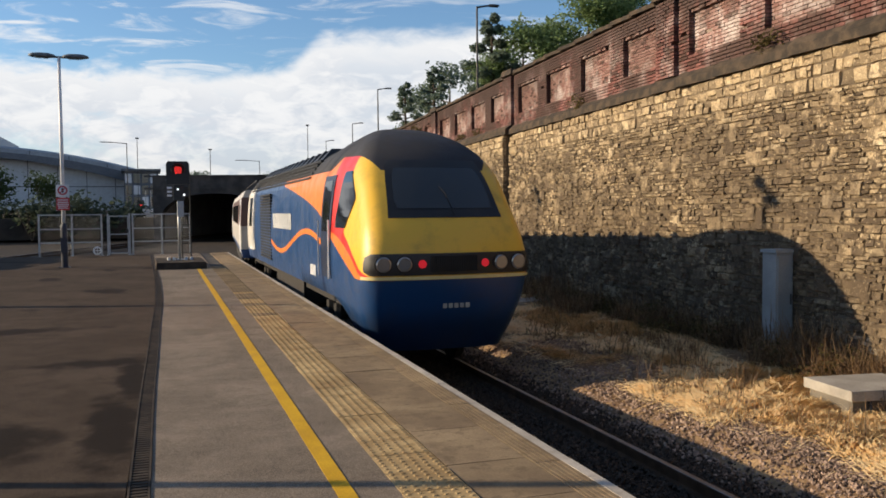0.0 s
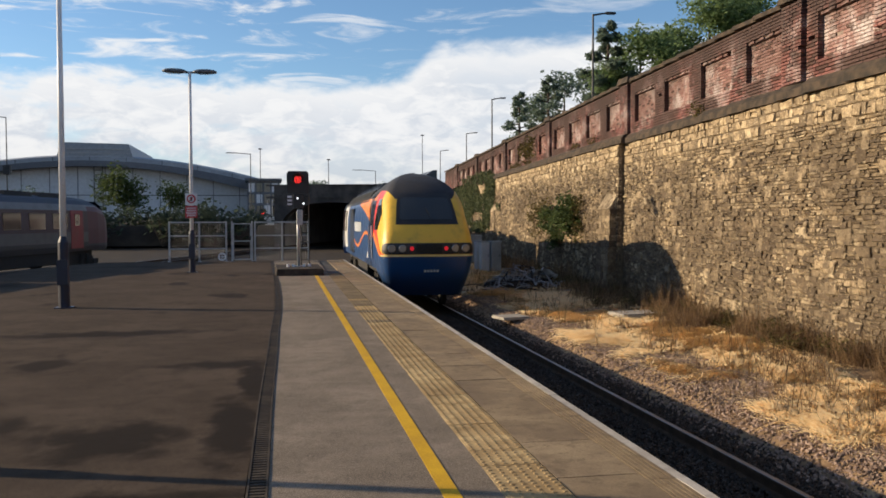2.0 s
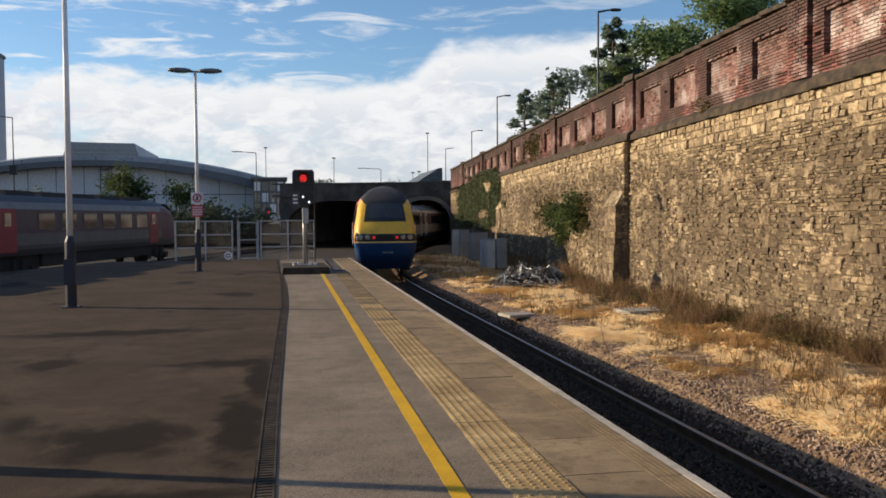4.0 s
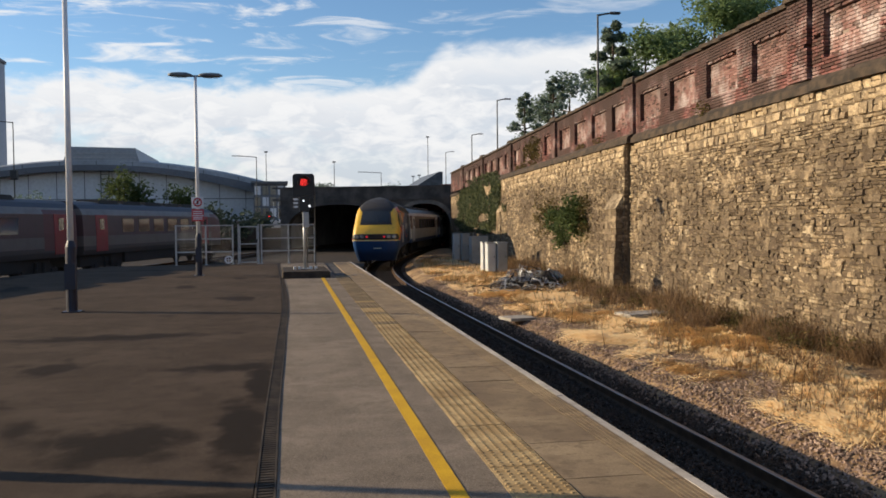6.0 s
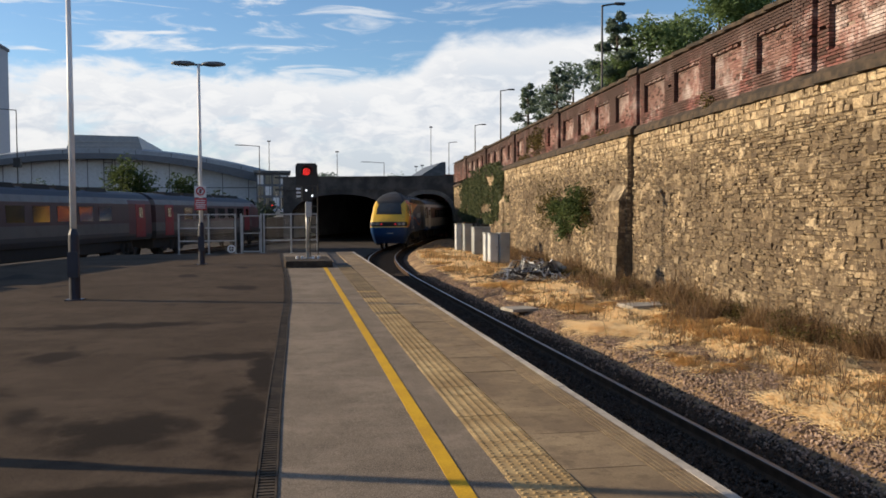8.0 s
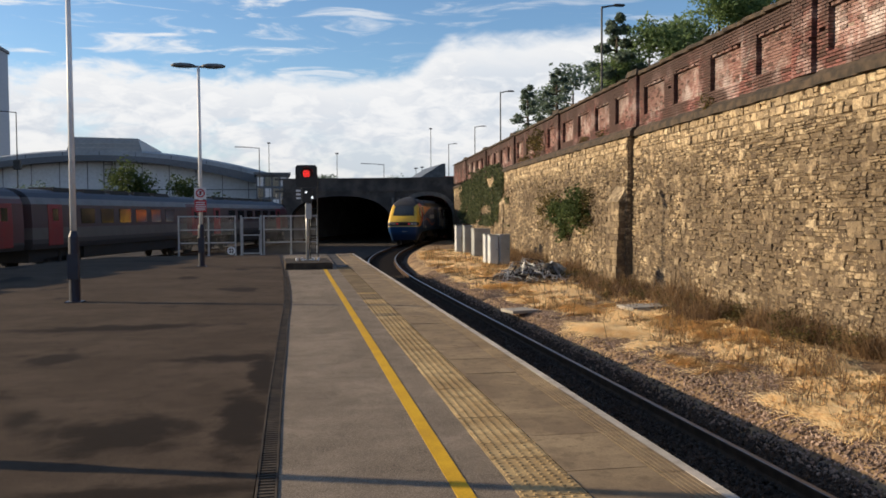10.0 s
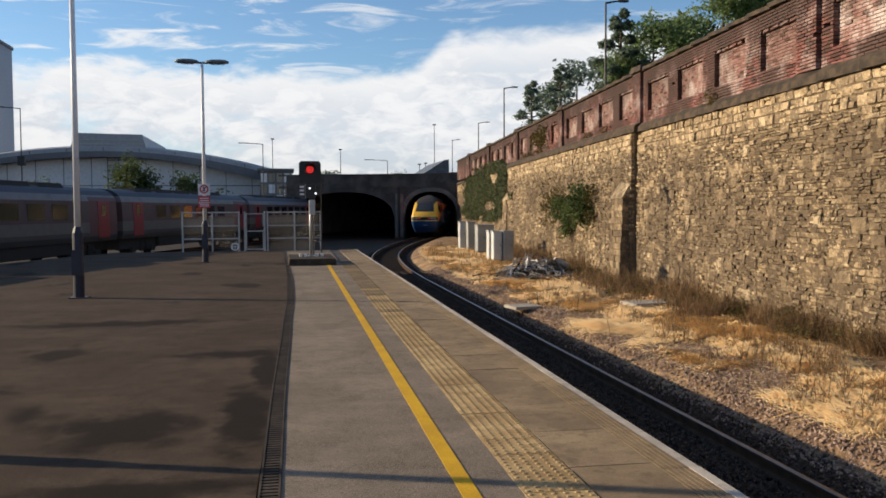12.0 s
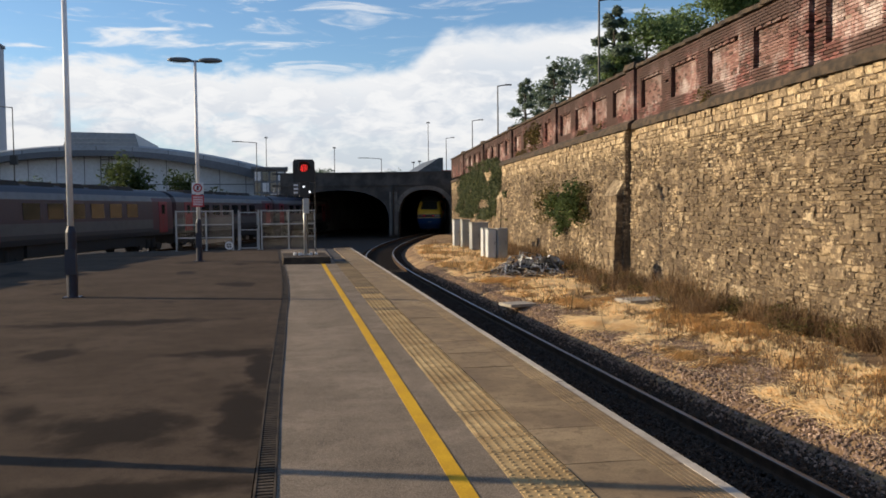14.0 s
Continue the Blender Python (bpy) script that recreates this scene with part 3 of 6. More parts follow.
def build_wall():
    rng = random.Random(11)
    wall = thing("wall_retaining", (0, 0, 0), "tall rubble stone retaining wall, tan and sooty, with brick parapet", "retaining wall", kind="structure")
    # backing with its mortar, stretch by stretch
    core = Mesh()
    for y0, y1 in ((-30, 26.9), (26.9, 50.4), (50.4, 88)):
        a, b = y0 + 0.01, y1 - 0.01
        core.rings([[(face_x(y, -1) + 0.012, y, -1.2), (wall_x(y) + 1.1, y, -1.2), (wall_x(y) + 1.1, y, WALL_TOP), (face_x(y, WALL_TOP) + 0.012, y, WALL_TOP)] for y in (a, b)])
    core.make("backing", MORTAR, wall)
    units = [unit_stone(rng, i) for i in range(10)]
    datas = [u.data("stone", STONE) for u in units]
    rest, singles = Mesh(), []
    z = -0.95
    while z < WALL_TOP - 0.02:
        crown = z > 3.5
        h = rng.uniform(0.13, 0.30) if crown else rng.uniform(0.055, 0.145)
        if WALL_TOP - z - h < 0.09:
            h = WALL_TOP - z
        y = -8.0
        while y < 87:
            big = 1.0 if y < 45 else 1.5
            w = (rng.uniform(0.10, 0.32) if crown else rng.uniform(0.07, 0.30) * (1.25 if h > 0.11 else 1.0)) * big
            if not crown and rng.random() < 0.05:
                w = h * rng.uniform(1.2, 1.9)
            for edge in (26.9, 50.4):
                if y < edge < y + w + 0.12:
                    w = edge - y
            hh, zz = h, z
            parts_here = [(hh, zz)]
            if (crown and rng.random() < 0.3) or (not crown and h > 0.10 and rng.random() < 0.3):
                cut = h * rng.uniform(0.4, 0.6)
                parts_here = [(cut, z), (h - cut, z + cut)]
            for hh, zz in parts_here:
                cx, cy, cz = face_x(y + w / 2, zz) + 0.05 + rng.uniform(-0.025, 0.02), y + w / 2, zz + hh / 2
                size = (0.14, w - 0.010, hh - 0.009)
                turn = Euler((rng.uniform(-0.09, 0.09), rng.uniform(-0.07, 0.07), -0.09 + rng.uniform(-0.06, 0.06)))
                k = rng.randrange(10)
                if 12.6 < cy < 16.6 and 0.5 < cz < 2.7 and len(singles) < 300:
                    singles.append((k, (cx, cy, cz), turn, size))
                else:
                    mm = Matrix.LocRotScale((cx, cy, cz), turn, size)
                    i = len(rest.v)
                    rest.v += [tuple(mm @ Vector(p)) for p in units[k].v]
                    rest.f += [tuple(i + q for q in f) for f in units[k].f]
            y += w
        z += h
    # larger blocks that break the courses
    for _ in range(1500):
        y, z = rng.uniform(-6, 82), rng.uniform(-0.8, 3.5)
        w, h = rng.uniform(0.2, 0.5), rng.uniform(0.13, 0.32)
        if min(abs(y - 26.9), abs(y - 50.4)) < 0.4:
            continue
        mm = Matrix.LocRotScale((face_x(y, z) + 0.035 + rng.uniform(-0.012, 0.01), y, z), Euler((rng.uniform(-0.12, 0.12), 0, -0.09)), (0.14, w, h))
        k = rng.randrange(10)
        i = len(rest.v)
        rest.v += [tuple(mm @ Vector(q)) for q in units[k].v]
        rest.f += [tuple(i + q for q in f) for f in units[k].f]
    tagged(rest.make("stonework", STONE, wall), kind="stuff")
    for k, loc, turn, size in singles:
        o = new("stone", datas[k])
        o.parent, o.location, o.rotation_euler, o.scale = wall, loc, turn, size
    # buttresses where the stretches meet
    for yb, out, top in ((27.5, 0.42, 2.05), (50.95, 0.38, 2.2)):
        b = Mesh()
        x = face_x(yb)
        for i in range(14):
            z0 = -0.95 + i * (top + 0.95) / 14
            z1 = z0 + (top + 0.95) / 14 - 0.012
            o = out - 0.012 * i
            y0 = yb - 0.5
            while y0 < yb + 0.45:
                w = min(rng.uniform(0.25, 0.5), yb + 0.5 - y0)
                b.box(x - o + rng.uniform(-0.02, 0.02), x + 0.1, y0, y0 + w - 0.012, z0, z1)
                y0 += w
        b.rings([[(x - out * 0.75, yy, top), (x + 0.2, yy, top), (x + 0.2, yy, top + 0.55), (x + 0.02, yy, top + 0.55)] for yy in (yb - 0.5, yb + 0.5)])
        b.make("buttress", STONE, wall, "stepped stone buttress with sloping cap")
    # weathered ledge
    y = -8.0
    while y < 87:
        w = rng.uniform(0.9, 1.5)
        x = face_x(y + w / 2, 4)
        m = Mesh().rings([[(x - 0.10, yy, WALL_TOP), (x + 0.6, yy, WALL_TOP), (x + 0.6, yy, WALL_TOP + 0.30), (x + 0.06, yy, WALL_TOP + 0.30), (x - 0.09, yy, WALL_TOP + 0.16 + rng.uniform(-0.02, 0.02))] for yy in (y, y + w - 0.012)])
        m.make("ledge_stone", LEDGE, wall)
        y += w
    return wall


def build_parapet():
    rng = random.Random(21)
    par = thing("parapet", (0, 0, 0), "red brick parapet with recessed panels, pilasters and stone coping", "parapet", kind="structure")
    z0, z1 = WALL_TOP + 0.30, 6.22
    core = Mesh()
    core.rings([[(wall_x(y) + 0.295, y, z0), (wall_x(y) + 0.52, y, z0), (wall_x(y) + 0.52, y, z1), (wall_x(y) + 0.295, y, z1)] for y in (-8, 80)])
    core.make("core", BRICK_MORTAR, par)
    panels = []
    for a, b in zip(PILASTERS[:-1], PILASTERS[1:]):
        panels += [(b - 0.85 - 2.6 * i - 1.8, b - 0.85 - 2.6 * i) for i in range(4)]
    brick = Mesh()
    brick.rings([[(0.5, -0.5, -0.5), (0.5, 0.5, -0.5), (0.5, 0.5, 0.5), (0.5, -0.5, 0.5)], [(-0.46, -0.5, -0.5), (-0.46, 0.5, -0.5), (-0.46, 0.5, 0.5), (-0.46, -0.5, 0.5)], [(-0.5, -0.485, -0.45), (-0.5, 0.485, -0.45), (-0.5, 0.485, 0.45), (-0.5, -0.485, 0.45)]], True, False)
    brick.f.append((8, 9, 10, 11)), brick.mi.append(0)
    data, pale_data = brick.data("brick", BRICK), brick.data("panel_brick", BRICK_PALE)
    rest, inner, singles = Mesh(), Mesh(), 0
    row, z = 0, z0
    while z < z1 - 0.03:
        cz = z + 0.0325
        # runs of one depth, cut at pilasters and panels
        cuts = [(q - 0.40, q + 0.40, 0.04) for q in PILASTERS]
        if 4.86 < cz < 5.84:
            cuts += [(a, b, 0.17 if 5.76 < cz else 0.275) for a, b in panels]
        cuts.sort()
        runs, at = [], -8.0
        for a, b, depth in cuts:
            if a > at:
                runs.append((at, a, 0.15))
            runs.append((max(a, at), b, depth))
            at = max(at, b)
        runs.append((at, 79.5, 0.15))
        for a, b, depth in runs:
            y = a - (0.11 if row % 2 else 0)
            while y < b - 0.01:
                y0, y1 = max(y, a), min(y + 0.225, b)
                y += 0.225
                w = y1 - y0
                if w < 0.03 or rng.random() < 0.003:
                    continue
                cy = (y0 + y1) / 2
                dentil = 0.03 if (depth == 0.17 and int(cy / 0.225) % 2) else 0.0
                x = wall_x(cy) + depth + dentil + rng.uniform(-0.004, 0.004)
                t = 0.40 - depth - dentil
                if 16.2 < cy < 19.2 and 4.9 < cz < 6.2 and singles < 300:
                    o = new("brick", pale_data if depth > 0.16 else data)
                    o.parent, o.location, o.scale, o.rotation_euler = par, (x + t / 2, cy, cz), (t, w - 0.010, 0.060), (0, 0, -0.09)
                    singles += 1
                else:
                    heap = inner if depth > 0.16 else rest
                    i = len(heap.v)
                    ww = w - 0.010
                    heap.v += [(x + t / 2 + q[0] * t + 0.09 * q[1] * ww, cy + q[1] * ww, cz + q[2] * 0.060) for q in brick.v]
                    heap.f += [tuple(i + q for q in f) for f in brick.f]
        z += 0.073
        row += 1
    tagged(rest.make("brickwork", BRICK, par), kind="stuff")
    tagged(inner.make("panel_brickwork", BRICK_PALE, par), kind="stuff")
    y = -8.0
    while y < 79:
        w = rng.uniform(0.85, 1.2)
        x = wall_x(y + w / 2)
        Mesh().rings([[(x + 0.06, yy, z1), (x + 0.62, yy, z1), (x + 0.62, yy, z1 + 0.10), (x + 0.34, yy, z1 + 0.17), (x + 0.06, yy, z1 + 0.10)] for yy in (y, y + w - 0.01)]).make("coping_stone", LEDGE, par)
        y += w
    for p in PILASTERS:
        x = wall_x(p)
        Mesh().box(x - 0.03, x + 0.66, p - 0.44, p + 0.44, z1 + 0.02, z1 + 0.22, inset=0.05).make("pilaster_cap", LEDGE, par)
    return par


def build_upper_ground():
    """The street level held up by the wall."""
    m = Mesh()
    m.rings([[(wall_x(y) + 1.0, y, -1), (wall_x(y) + 140, y, -1), (wall_x(y) + 140, y, 12.0), (wall_x(y) + 40, y, 9.0), (wall_x(y) + 14, y, 4.55), (wall_x(y) + 1.0, y, 4.5)] for y in (-40, 20, 83, 250)])
    tagged(m.make("upper_street", EARTH), "street and bank above the retaining wall", "ground", kind="structure")


# ---------------------------------------------------------------- bridge
def bridge_point(u):
    """The portal's foot line, u metres from its end at the retaining wall."""
    return Vector((18.5 - u * 0.975, 85.6 + u * 0.28, 0))


def build_bridge():
    b = thing("bridge", (0, 0, 0), "sooty masonry road bridge with two wide arches over the tracks", "bridge", kind="structure")
    top = 5.42
    arches = [(0.6, 6.0, 3.62), (7.0, 17.5, 3.62)]

    def arch_z(u):
        for a, c, t in arches:
            if a < u < c:
                r = (2 * u - a - c) / (c - a)
                spring = 1.0
                return spring + (t - spring) * math.sqrt(max(0, 1 - abs(r) ** 2.4))
        return None
    us = sorted(set([round(u, 3) for u in np.arange(-3, 18.21, 0.2)] + [a for q in arches for a in q[:2]]))
    front = Mesh()
    n = bridge_point(1) - bridge_point(0)
    inward = Vector((-n.y, n.x, 0)).normalized()
    if inward.y < 0:
        inward = -inward
    for u0, u1 in zip(us[:-1], us[1:]):
        um = (u0 + u1) / 2
        p0, p1 = bridge_point(u0), bridge_point(u1)
        tp = top - 0.055 * max(0, um - 18)
        za = arch_z(um)
        if za is None:
            z00 = z01 = -1.2
        else:
            z00, z01 = arch_z(u0 + 1e-4) or 1.0, arch_z(u1 - 1e-4) or 1.0
        v = Vector((0, 0, 1))
        front.quad(p1 + v * z01, p0 + v * z00, p0 + v * tp, p1 + v * tp)
        front.quad(p0 + v * tp, p0 + inward * 14 + v * tp, p1 + inward * 14 + v * tp, p1 + v * tp)
        if za is not None:
            front.quad(p0 + v * z00, p1 + v * z01, p1 + v * z01 + inward * 1.5, p0 + v * z00 + inward * 1.5)
    for a, c, t in arches:
        for u in (a, c):
            p = bridge_point(u)
            front.quad(p + Vector((0, 0, -1.2)), p + Vector((0, 0, 1.0)), p + inward * 1.5 + Vector((0, 0, 1.0)), p + inward * 1.5 + Vector((0, 0, -1.2)))
    front.make("portal_wall", SOOT_BRICK, b)
    # a long dark hall behind the portal, wide enough for both curving tracks
    hall = Mesh()
    k = Vector((0, 0, 1))
    f0, f1 = bridge_point(-3) + inward * 1.5, bridge_point(18.2) + inward * 1.5
    far0, far1 = f0 + Vector((75, 120, 0)), f1 + Vector((45, 120, 0))
    hall.quad(f0 - k * 1.2, f0 + k * 4.6, far0 + k * 4.6, far0 - k * 1.2)
    hall.quad(f1 - k * 1.2, f1 + k * 4.6, far1 + k * 4.6, far1 - k * 1.2)
    hall.quad(far0 - k * 1.2, far0 + k * 4.6, far1 + k * 4.6, far1 - k * 1.2)
    hall.quad(f0 + k * 4.6, f1 + k * 4.6, far1 + k * 4.6, far0 + k * 4.6)
    hall.make("tunnel_lining", LINING, b)
    # string course, parapet coping and arch rings
    for z0, z1, o in ((4.05, 4.25, 0.12), (top - 0.12, top + 0.05, 0.10)):
        m = Mesh()
        for u0, u1 in zip(np.arange(-3, 18, 1.1), np.arange(-1.9, 19.1, 1.1)):
            p0, p1 = bridge_point(u0), bridge_point(u1 - 0.015)
            m.rings([[p - inward * o + k * z0, p + inward * 0.05 + k * z0, p + inward * 0.05 + k * z1, p - inward * o + k * z1] for p in (p0, p1)])
        m.make("string_course", SOOT_BRICK, b)
    for a, c, t in arches:
        ring = Mesh()
        for i in range(30):
            r0, r1 = -1 + 2 * i / 30, -1 + 2 * (i + 1) / 30 - 0.008
            q = []
            for r in (r0, r1):
                u = (a + c) / 2 + r * (c - a) / 2
                z = 1.0 + (t - 1.0) * math.sqrt(max(0, 1 - abs(r) ** 2.4))
                uo = (a + c) / 2 + r * ((c - a) / 2 + 0.45)
                zo = 1.0 + (t + 0.4 - 1.0) * math.sqrt(max(0, 1 - abs(r) ** 2.4))
                q.append((bridge_point(u) + k * z, bridge_point(uo) + k * zo))
            ring.rings([[q[0][0] - inward * 0.05, q[0][1] - inward * 0.05, q[0][1] + inward * 0.1, q[0][0] + inward * 0.1], [q[1][0] - inward * 0.05, q[1][1] - inward * 0.05, q[1][1] + inward * 0.1, q[1][0] + inward * 0.1]])
        ring.make("arch_ring", SOOT_BRICK if a > 6 else PALE_ARCH, b, "ring of worn voussoir stones")
    # the pier between the arches, and its rain pipe
    m = Mesh()
    p0, p1 = bridge_point(6.1), bridge_point(6.9)
    m.rings([[p0 - inward * 0.16 + k * z, p1 - inward * 0.16 + k * z, p1 + k * z, p0 + k * z] for z in (-1.0, 3.4)])
    m.make("pier", PALE_ARCH, b, "pale worn stone pier")
    m = Mesh()
    p = bridge_point(6.55) - inward * 0.25
    m.tube([p - k, p + k * 4.0], 0.14, 8)
    m.make("down_pipe", BLACK, b)
    return b


# ---------------------------------------------------------------- the departing express
def hst_front(z):
    """How far the nose lies back at a height."""
    return curve_at([0.2, 0.6, 1.0, 1.45, 1.75, 2.0, 2.3, 2.75, 3.1, 3.35, 3.6, 3.8, 3.9], [0.60, 0.34, 0.15, 0.0, 0.02, 0.12, 0.34, 0.70, 1.06, 1.42, 2.0, 2.9, 4.0], z)


def hst_half(z):
    return curve_at([0.2, 0.5, 0.9, 1.4, 2.0, 2.6, 2.95, 3.2, 3.48, 3.7, 3.82, 3.9], [1.12, 1.22, 1.32, 1.37, 1.37, 1.33, 1.27, 1.16, 0.93, 0.62, 0.34, 0.02], z)


def hst_point(u, z, out=0.0):
    """A point of the nose: u from -1 (side, 3 m back) over 0 (front) to 1."""
    f, w = hst_front(z), hst_half(z) + out
    taper = 0.80 + 0.20 * min(1, max(0, (z - 0.2) / 0.4))
    a = abs(u)
    flat = 0.40
    pinch = 1 - 0.075 * min(1, max(0, (z - 1.5) / 0.9))
    if a < flat:
        x, y = a / flat * w * pinch * 0.76, f + 0.10 * (a / flat) ** 2
    elif a < 0.75:
        q = (a - flat) / (0.75 - flat) * math.pi / 2
        x, y = w * pinch * (0.76 + 0.22 * math.sin(q)), f + 0.10 + 0.46 * (1 - math.cos(q))
    else:
        q = (a - 0.75) / 0.25
        y0 = f + 0.56
        x, y = w * (pinch * 0.98 + (1 - pinch * 0.98) * math.sin(min(1, q * 1.7) * math.pi / 2)), y0 + (6.0 - y0) * q
        if z < 0.9:
            z += (0.9 - z) * min(1.0, q * 2.2)
        elif z > 2.9:
            z -= (z - 2.9) * 0.18 * q * q * (3 - 2 * q)
    return Vector((math.copysign(x, u), y - out, z))


def cab_half(y, z):
    """Half the cab's width at a distance behind the nose."""
    lo, hi = 0.4, 1.0
    for _ in range(24):
        mid = (lo + hi) / 2
        lo, hi = (mid, hi) if hst_point(mid, z).y < y else (lo, mid)
    return hst_point(lo, z).x


HST_LEN = 17.8


def express_livery():
    def build(k):
        x, y, z = k.split(k.coords())
        blue, shaded_blue = (0.009, 0.050, 0.155), (0.007, 0.026, 0.075)
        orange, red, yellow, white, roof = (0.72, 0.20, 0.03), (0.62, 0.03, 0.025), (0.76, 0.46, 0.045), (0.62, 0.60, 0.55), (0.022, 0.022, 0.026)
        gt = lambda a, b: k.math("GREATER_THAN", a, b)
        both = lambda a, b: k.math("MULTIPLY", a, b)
        # one blue, darkened towards the bottom: the shading low down is painted in
        c = k.mix(k.ramp(z, 0.55, 0.95), shaded_blue, blue)
        # the orange sweep over the blue, and the wavy stripe below it
        sweep = k.math("ADD", 2.2, k.math("MULTIPLY", k.math("POWER", k.math("MAXIMUM", k.math("SUBTRACT", y, 3.4), 0.0), 0.65), 0.25))
        c = k.mix(both(gt(z, sweep), gt(9.0, y)), c, orange)
        wave = k.math("ADD", 1.685, k.math("MULTIPLY", k.math("COSINE", k.math("MULTIPLY", k.math("SUBTRACT", y, 5.0), 0.748)), 0.275))
        c = k.mix(both(gt(0.055, k.math("ABSOLUTE", k.math("SUBTRACT", z, wave))), both(gt(y, 3.0), gt(10.9, y))), c, orange)
        c = k.mix(both(gt(y, 15.3), gt(z, 1.18)), c, white)
        # red swoosh and yellow nose
        fall = k.math("DIVIDE", k.math("MAXIMUM", k.math("SUBTRACT", 2.0, z), 0.0), 0.6)
        lean = lambda by, power: k.math("ADD", y, k.math("MULTIPLY", k.math("POWER", fall, power), by))
        front = gt(z, 1.33)
        c = k.mix(both(gt(2.95, lean(2.0, 1.0)), front), c, orange)
        c = k.mix(both(gt(2.70, lean(2.25, 0.6)), front), c, red)
        c = k.mix(both(gt(1.62, lean(1.35, 1.0)), front), c, yellow)
        top = gt(z, k.math("SUBTRACT", k.math("ADD", 3.13, k.ramp(y, 1.0, 1.5, 0.0, 0.32)), k.ramp(y, 2.3, 3.3, 0.0, 0.38)))
        top = k.math("MAXIMUM", top, both(gt(z, 2.98), gt(k.math("ADD", 0.84, k.math("MULTIPLY", k.math("SUBTRACT", z, 2.98), 0.7)), k.math("ABSOLUTE", x))))
        c = k.mix(top, c, roof)
        p = k.coords()
        dirt = k.noise(p, 2.5, 5.0, 0.65)
        c = k.mix(k.ramp(dirt, 0.45, 0.8, 0.0, 0.35), c, (0.05, 0.045, 0.04))
        return [c, k.noise(p, 30.0, 2.0), k.math("ADD", k.ramp(dirt, 0.3, 0.7, 0.30, 0.5), k.math("MULTIPLY", top, 0.35))]
    return surface("express_livery", build, 0.35, bump=(0.05, 0.004))


def coach_livery():
    def build(k):
        x, y, z = k.split(k.coords())
        gt = lambda a, b: k.math("GREATER_THAN", a, b)
        c = k.mix(gt(z, 1.15), (0.012, 0.05, 0.16), (0.50, 0.48, 0.44))
        c = k.mix(k.math("MULTIPLY", gt(z, 1.95), gt(2.95, z)), c, (0.10, 0.05, 0.045))
        c = k.mix(gt(z, 3.2), c, (0.05, 0.05, 0.052))
        dirt = k.noise(k.coords(), 2.0, 5.0, 0.65)
        return [k.mix(k.ramp(dirt, 0.4, 0.8, 0.0, 0.5), c, (0.05, 0.045, 0.04)), dirt, 0.45]
    return surface("coach_livery", build, 0.45, bump=(0.05, 0.004))


def bogie(y, parent):
    fr = Mesh()
    for sx in (-1, 1):
        fr.box(sx * 1.0 - 0.07, sx * 1.0 + 0.07, y - 1.75, y + 1.75, 0.42, 0.66)
        for yy in (-1.3, 1.3):
            fr.box(sx * 1.0 - 0.12, sx * 1.0 + 0.12, y + yy - 0.22, y + yy + 0.22, 0.30, 0.60)
        fr.tube([(sx * 1.08, y - 0.35, 0.35), (sx * 1.08, y - 0.35, 0.95)], 0.11, 8)
        fr.tube([(sx * 1.08, y + 0.35, 0.35), (sx * 1.08, y + 0.35, 0.95)], 0.11, 8)
    b = fr.make("bogie", GRIME, parent)
    for yy in (-1.3, 1.3):
        for sx in (-1, 1):
            w = Mesh()
            w.tube([(sx * 0.68, y + yy, 0.46), (sx * 0.72, y + yy, 0.46)], 0.48, 20)
            w.tube([(sx * 0.72, y + yy, 0.46), (sx * 0.82, y + yy, 0.46)], 0.455, 20)
            w.make("wheel", GRIME, b)
    return b


def letter_bars(parent, at, size, n, mat, name="lettering"):
    """A row of upright bars in place of writing; at: a pose whose x runs along the row."""
    w, h = size
    m = Mesh()
    for i in range(n):
        x0 = -w / 2 + i * w / n
        m.box(x0, x0 + w / n * 0.72, -0.003, 0.003, -h / 2, h / 2, m=at)
    return m.make(name, mat, parent)


def nose_patch(u0, u1, z0, z1, out, nu=14, nz=8, round_corner=0.0):
    """A plate that follows the nose, set proud of it."""
    m = Mesh()
    rows = []
    for j in range(nz + 1):
        z = z0 + (z1 - z0) * j / nz
        e = abs(2 * j / nz - 1)
        cut = round_corner * (1 - math.sqrt(max(0, 1 - e**4)))
        a, b = (u0[0] + (u0[1] - u0[0]) * j / nz) + cut, (u1[0] + (u1[1] - u1[0]) * j / nz) - cut
        rows.append([hst_point(a + (b - a) * i / nu, z, out) for i in range(nu + 1)])
    m.rings(rows, closed=False, caps=False)
    return m


def side_patch(s, z0, z1, front, rear, out, nz=10, ny=8):
    """A plate that follows the cab's side between two edges given by height."""
    rows = []
    for j in range(nz + 1):
        z = z0 + (z1 - z0) * j / nz
        a, b = front(z), rear(z)
        rows.append([(s * (cab_half(a + (b - a) * i / ny, z) + out), a + (b - a) * i / ny, z) for i in range(ny + 1)])
    rim = [[(x - s * 0.05, y, z) for x, y, z in r] for r in rows]
    m = Mesh().rings(rows, closed=False, caps=False)
    for a, b in ((rows[0], rim[0]), (rows[-1], rim[-1]), ([r[0] for r in rows], [r[0] for r in rim]), ([r[-1] for r in rows], [r[-1] for r in rim])):
        m.rings([a, b], closed=False, caps=False)
    return m


